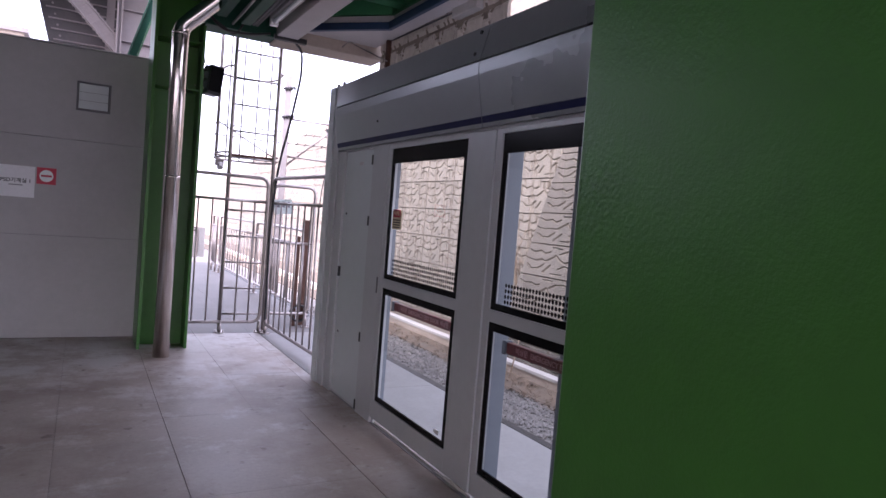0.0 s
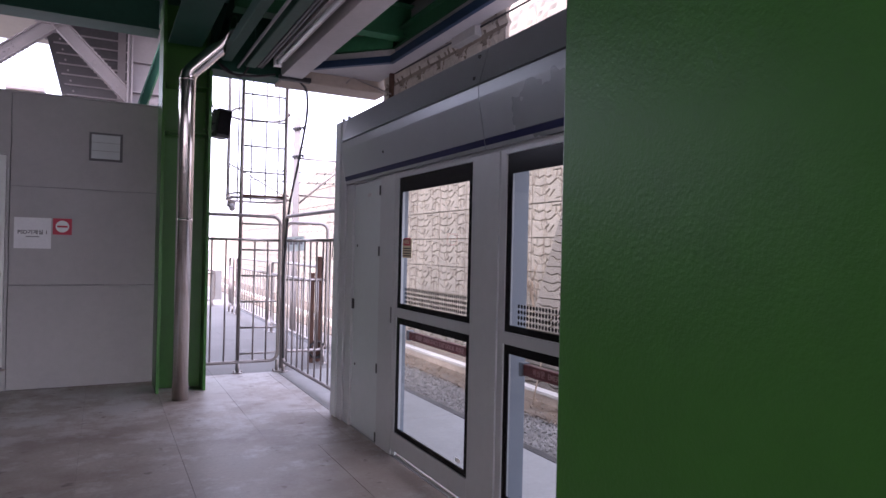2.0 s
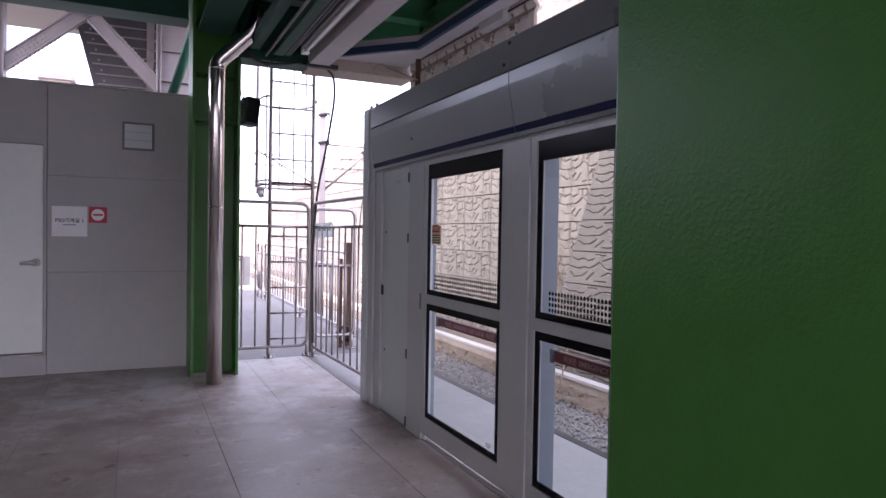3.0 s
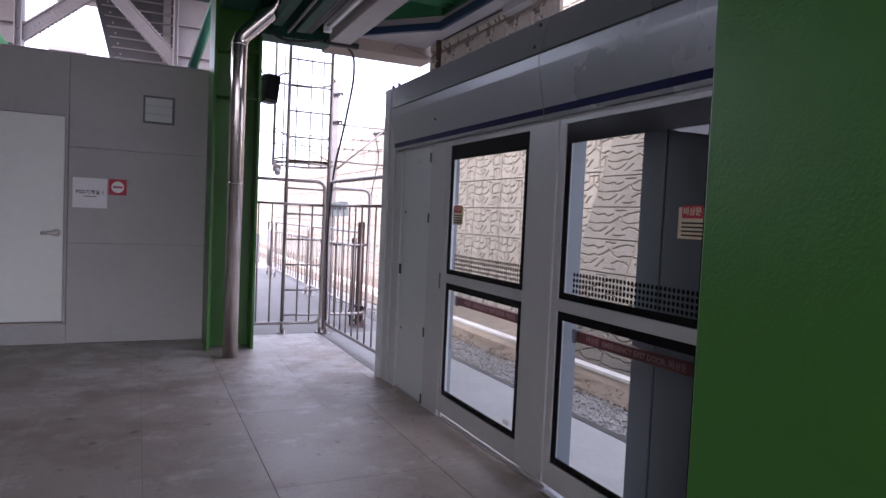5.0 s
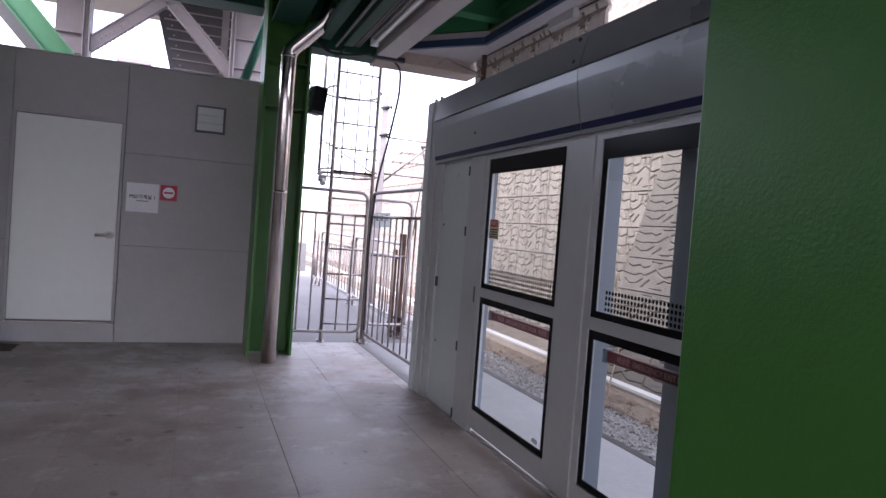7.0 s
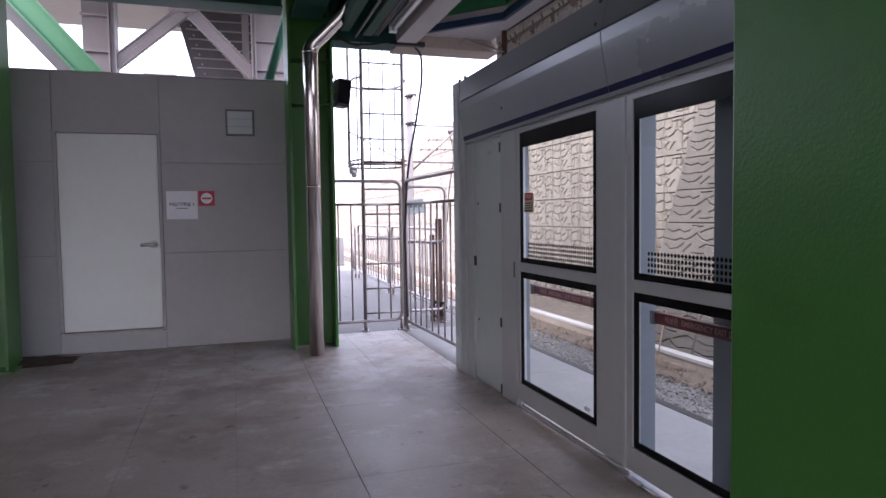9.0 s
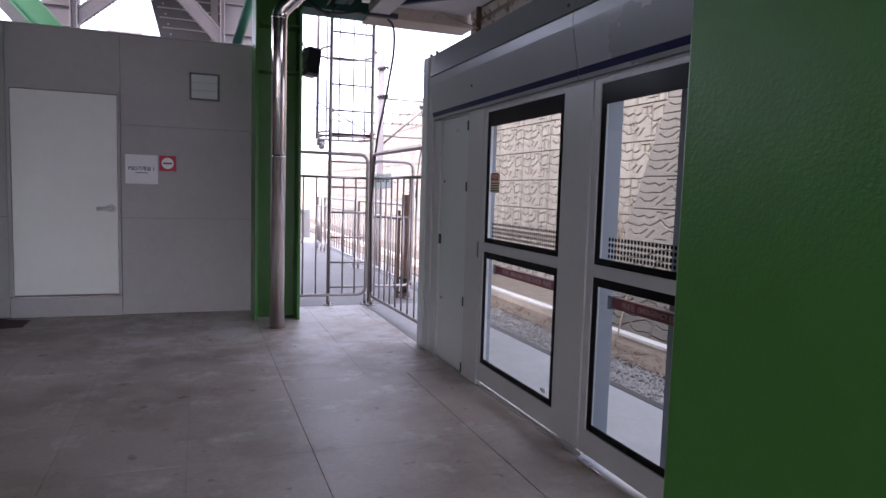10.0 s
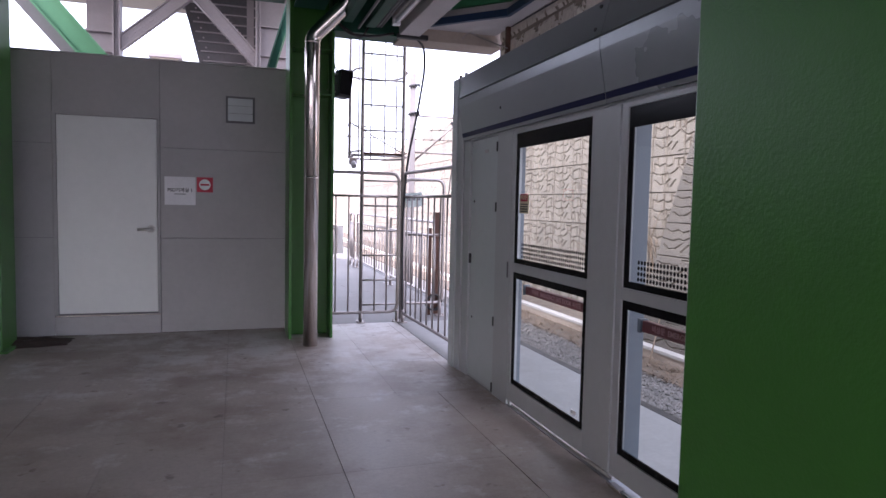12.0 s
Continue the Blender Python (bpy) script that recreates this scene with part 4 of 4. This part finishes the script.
for k in range(900):
    x, y = rng.uniform(5.85, 6.56), 4 + 12 * rng.random()
    for q in range(4):
        a, h = rng.uniform(0, 6.28), rng.uniform(0.05, 0.22)
        p = Vector((x, y, -1.08))
        t = p + Vector((math.cos(a) * h * 1.2, math.sin(a) * h * 1.2, h * 0.6))
        s = Vector((-math.sin(a), math.cos(a), 0)) * 0.006
        bm.faces.new([bm.verts.new(w) for w in (p - s, p + s, t)])
tagged(solid("dry_weeds", bm, TWIG, "dry brown weeds lying along the track edge", "weeds"), kind="stuff")


def twig(bm, p, d, length, radius, depth, r):
    q = p + d * length
    tube(bm, [p, p.lerp(q, 0.5) + Vector((r.uniform(-1, 1), r.uniform(-1, 1), 0)) * length * 0.06, q], radius, 5)
    if depth:
        for k in range(3):
            nd = (d + Vector((r.uniform(-0.5, 0.2), r.uniform(-0.7, 0.7), r.uniform(-0.1, 0.5)))).normalized()
            twig(bm, p.lerp(q, r.uniform(0.4, 1.0)), nd, length * r.uniform(0.5, 0.8), radius * 0.6, depth - 1, r)


shrub = thing("bare_shrub", "leafless grey shrub growing against the retaining wall", "shrub")
for k in range(3):
    bm = bmesh.new()
    twig(bm, Vector((8.2, 11.4 + 0.2 * k, -1.08)), Vector((0, 0.15 * (k - 1), 1)), 1.3, 0.022, 3, random.Random(20 + k))
    part("branches", bm, TWIG, shrub)
stick = solid("fallen_branch", piped([(6.3, 8.6, -1.05), (6.6, 8.9, -0.75), (7.0, 9.3, -0.35)], 0.014, 6), TWIG, "thin dry branch leaning on the kerb", "branch")

# ---- steelwork behind the room ----
overpass = thing("overpass_frame", "pale painted riveted steel frame of a footbridge", "footbridge", kind="structure")


def member(name, a, b, width, depth, material=STRUCT, label="", bolts=True):
    """A flanged brace with rows of rivets near its lower end."""
    a, b = Vector(a), Vector(b)
    m = part(name, slanted(a, b, width, depth * 0.3), material, overpass, label)
    side = Vector((0, 1, 0)).cross((b - a).normalized())
    for s in (-1, 1):
        o = side * s * width / 2
        part("flange", slanted(a + o, b + o, 0.02, depth, (0, 1, 0), 0.002), material, m)
    if bolts:
        bm = bmesh.new()
        d = (b - a).normalized()
        for k in range(9):
            for s in (-0.28, 0.0, 0.28):
                p = a + d * (0.22 + 0.07 * k) + side * width * s + Vector((0, -depth * 0.15, 0))
                tube(bm, [p, p + Vector((0, -0.02, 0))], 0.016, 6)
        for k in range(12):
            for s in (-1, 1):
                p = a + d * (0.15 + 0.07 * k) + side * (width / 2 * s)
                tube(bm, [p, p + side * s * 0.03 + Vector((0, 0, 0))], 0.016, 6)
        tagged(part("rivets", bm, material, m), kind="stuff")
    return m


member("post", (-1.757, 11.5, 0.0), (-1.757, 11.5, 4.98), 0.09, 0.30, bolts=False)
part("plate_column", boxed(-2.24, -1.82, 11.72, 11.76, 0, 4.98), STRUCT, overpass)
for z in (4.03, 3.72, 4.6):
    part("plate_rib", boxed(-2.24, -1.82, 11.58, 11.72, z, z + 0.03), STRUCT, overpass)
member("brace", (-1.78, 11.5, 3.80), (-0.60, 11.5, 4.82), 0.18, 0.14)
member("brace", (0.42, 11.5, 3.70), (-0.82, 11.5, 4.98), 0.18, 0.14)
part("gusset", boxed(-0.92, -0.50, 11.44, 11.47, 4.72, 5.0), STRUCT, overpass)
part("plate_column", boxed(0.36, 0.93, 11.4, 11.44, 0, 4.98), STRUCT, overpass)
member("post", (0.385, 11.33, 0), (0.385, 11.33, 4.98), 0.06, 0.2, bolts=False)
for z in (3.80, 4.28, 4.78):
    part("plate_rib", boxed(0.42, 0.93, 11.30, 11.40, z, z + 0.025), STRUCT, overpass)
part("deck_soffit", boxed(-9.0, 2.2, 9.0, 13.7, 4.98, 5.3), DECK, overpass)

stairs = thing("steel_stairs", "dark underside of a steel footbridge stair flight", "stairs", kind="structure")
for k in range(9):
    z = 3.5 + 0.165 * k
    part("tread", boxed(-0.33 - 0.078 * (k - 1), 0.42, 12.3 + 0.02 * k, 12.62 + 0.02 * k, z, z + 0.05), STAIR, stairs)
    part("riser", boxed(-0.33 - 0.078 * (k - 1), 0.42, 12.60 + 0.02 * k, 12.63 + 0.02 * k, z, z + 0.16), STAIR, stairs)
bm = bmesh.new()
v = [bm.verts.new((x, y, z)) for y in (12.24, 12.27) for x, z in ((-0.36, 3.2), (0.42, 3.2), (0.42, 4.97), (-0.80, 4.97))]
bm.faces.new(v[:4])
bm.faces.new(v[4:][::-1])
for k in range(4):
    bm.faces.new((v[k], v[(k + 1) % 4], v[4 + (k + 1) % 4], v[4 + k]))
part("soffit_plate", bm, STAIR, stairs)
for k in range(10):
    z = 3.32 + 0.165 * k
    left_end = -0.36 - 0.249 * (z - 3.2)
    part("tread_lip", boxed(left_end, 0.42, 12.20, 12.24, z, z + 0.02, 0.002), STRUCT, stairs, "pale steel lip of a tread")
    part("bolt", piped([(left_end + 0.09, 12.24, z + 0.08), (left_end + 0.09, 12.22, z + 0.08)], 0.016, 8), STRUCT, stairs)
part("stringer", slanted((-0.36, 12.4, 3.2), (-0.80, 12.4, 4.97), 0.14, 0.30), STAIR, stairs)
part("stair_post", boxed(0.22, 0.34, 12.2, 12.3, 0, 4.98), STRUCT, stairs)
for x in (-0.30, 0.2):
    part("stair_leg", boxed(x, x + 0.08, 12.66, 12.74, 0, 3.6), STAIR, stairs)

brace = thing("green_brace", "pale green steel brace sloping behind the room wall", "brace", kind="structure")
a, b = Vector((-2.60, 8.6, 4.255)), Vector((-1.28, 8.6, 2.73))
part("web", slanted(a, b, 0.21, 0.02), MINT, brace)
sd = Vector((0, 1, 0)).cross((b - a).normalized())
for s in (-1, 1):
    part("flange", slanted(a + sd * 0.115 * s, b + sd * 0.115 * s, 0.022, 0.20, (0, 1, 0), 0.002), MINT, brace)
part("backing_channel", slanted(a + sd * 0.19 + Vector((0, 0.12, 0)), b + sd * 0.19 + Vector((0, 0.12, 0)), 0.13, 0.08), CHANNEL, brace, "grey steel channel beside the brace")
brace2 = thing("green_brace", "green steel knee brace beside the column head", "brace", kind="structure")
a, b = Vector((0.365, 8.0, 2.76)), Vector((0.70, 8.0, 3.9))
part("web", slanted(a, b, 0.075, 0.05), GREEN_DARK, brace2)
sd = Vector((0, 1, 0)).cross((b - a).normalized())
part("flange", slanted(a + sd * 0.046, b + sd * 0.046, 0.014, 0.12), MINT, brace2)
part("flange", slanted(a - sd * 0.046, b - sd * 0.046, 0.014, 0.12), GREEN_DARK, brace2)

# ---- small things on the floor ----
rag = thing("dirty_cloth", "dark brown soaked cloth lying by the wall foot", "cloth")
bm = bmesh.new()
bmesh.ops.create_grid(bm, x_segments=22, y_segments=16, size=1.0)
for q in bm.verts:
    w = noise.noise(Vector((q.co.x * 3, q.co.y * 3, 2.0)))
    q.co = Vector((-1.92 + 0.42 * q.co.x + 0.06 * w, 6.84 + 0.25 * q.co.y * (1 - 0.35 * q.co.x) + 0.05 * w, 0.004 + 0.026 * (1 + w) * (1 - max(abs(q.co.x), abs(q.co.y)) ** 4)))
part("cloth", bm, MUCK, rag)

# ---- paving pieces ----
def slabs(parent, xs, ys, material, z=0.0, gap=0.0014, cross=0.0008):
    """Bevelled slabs between the joint lines."""
    kinds = {}
    for x0, x1 in zip(xs, xs[1:]):
        for y0, y1 in zip(ys, ys[1:]):
            key = (round(x1 - x0, 3), round(y1 - y0, 3))
            if key not in kinds:
                kinds[key] = mesh_of("paving_slab", boxed(-(x1 - x0 - gap) / 2, (x1 - x0 - gap) / 2, -(y1 - y0 - cross) / 2, (y1 - y0 - cross) / 2, -0.012, 0, 0.0009), material)
            ob = new("paving_slab", kinds[key])
            ob.parent = parent
            ob.location = ((x0 + x1) / 2, (y0 + y1) / 2, z + rng.uniform(-0.0007, 0.0007))


left = [-2.45, -1.85, -1.25, -0.65, -0.05, 0.5525]
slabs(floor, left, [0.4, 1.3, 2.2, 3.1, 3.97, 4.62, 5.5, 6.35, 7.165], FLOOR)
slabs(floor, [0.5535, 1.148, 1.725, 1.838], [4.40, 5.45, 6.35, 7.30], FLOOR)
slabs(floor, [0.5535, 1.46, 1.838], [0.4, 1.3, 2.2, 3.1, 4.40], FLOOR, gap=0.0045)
slabs(floor, [-9, -6, -4, -2.45], [0.4, 2.4, 4.4, 7.165], FLOOR)
slabs(floor, [-9, -6, -3, 0, 1.838], [-12, -8, -4, -1.5, 0.4], FLOOR)
slabs(pavement, [0.6, 1.15, 1.75, 2.78], [7.304, 8.2, 9.1, 10.0, 10.9, 11.8, 12.7, 13.6, 14.5, 15.4, 16.2], PAVE)
slabs(edge_strip, [1.842, 2.78], [-12, -6, 0, 1.2, 2.4, 3.6, 4.8, 6.0, 7.30], EDGE)
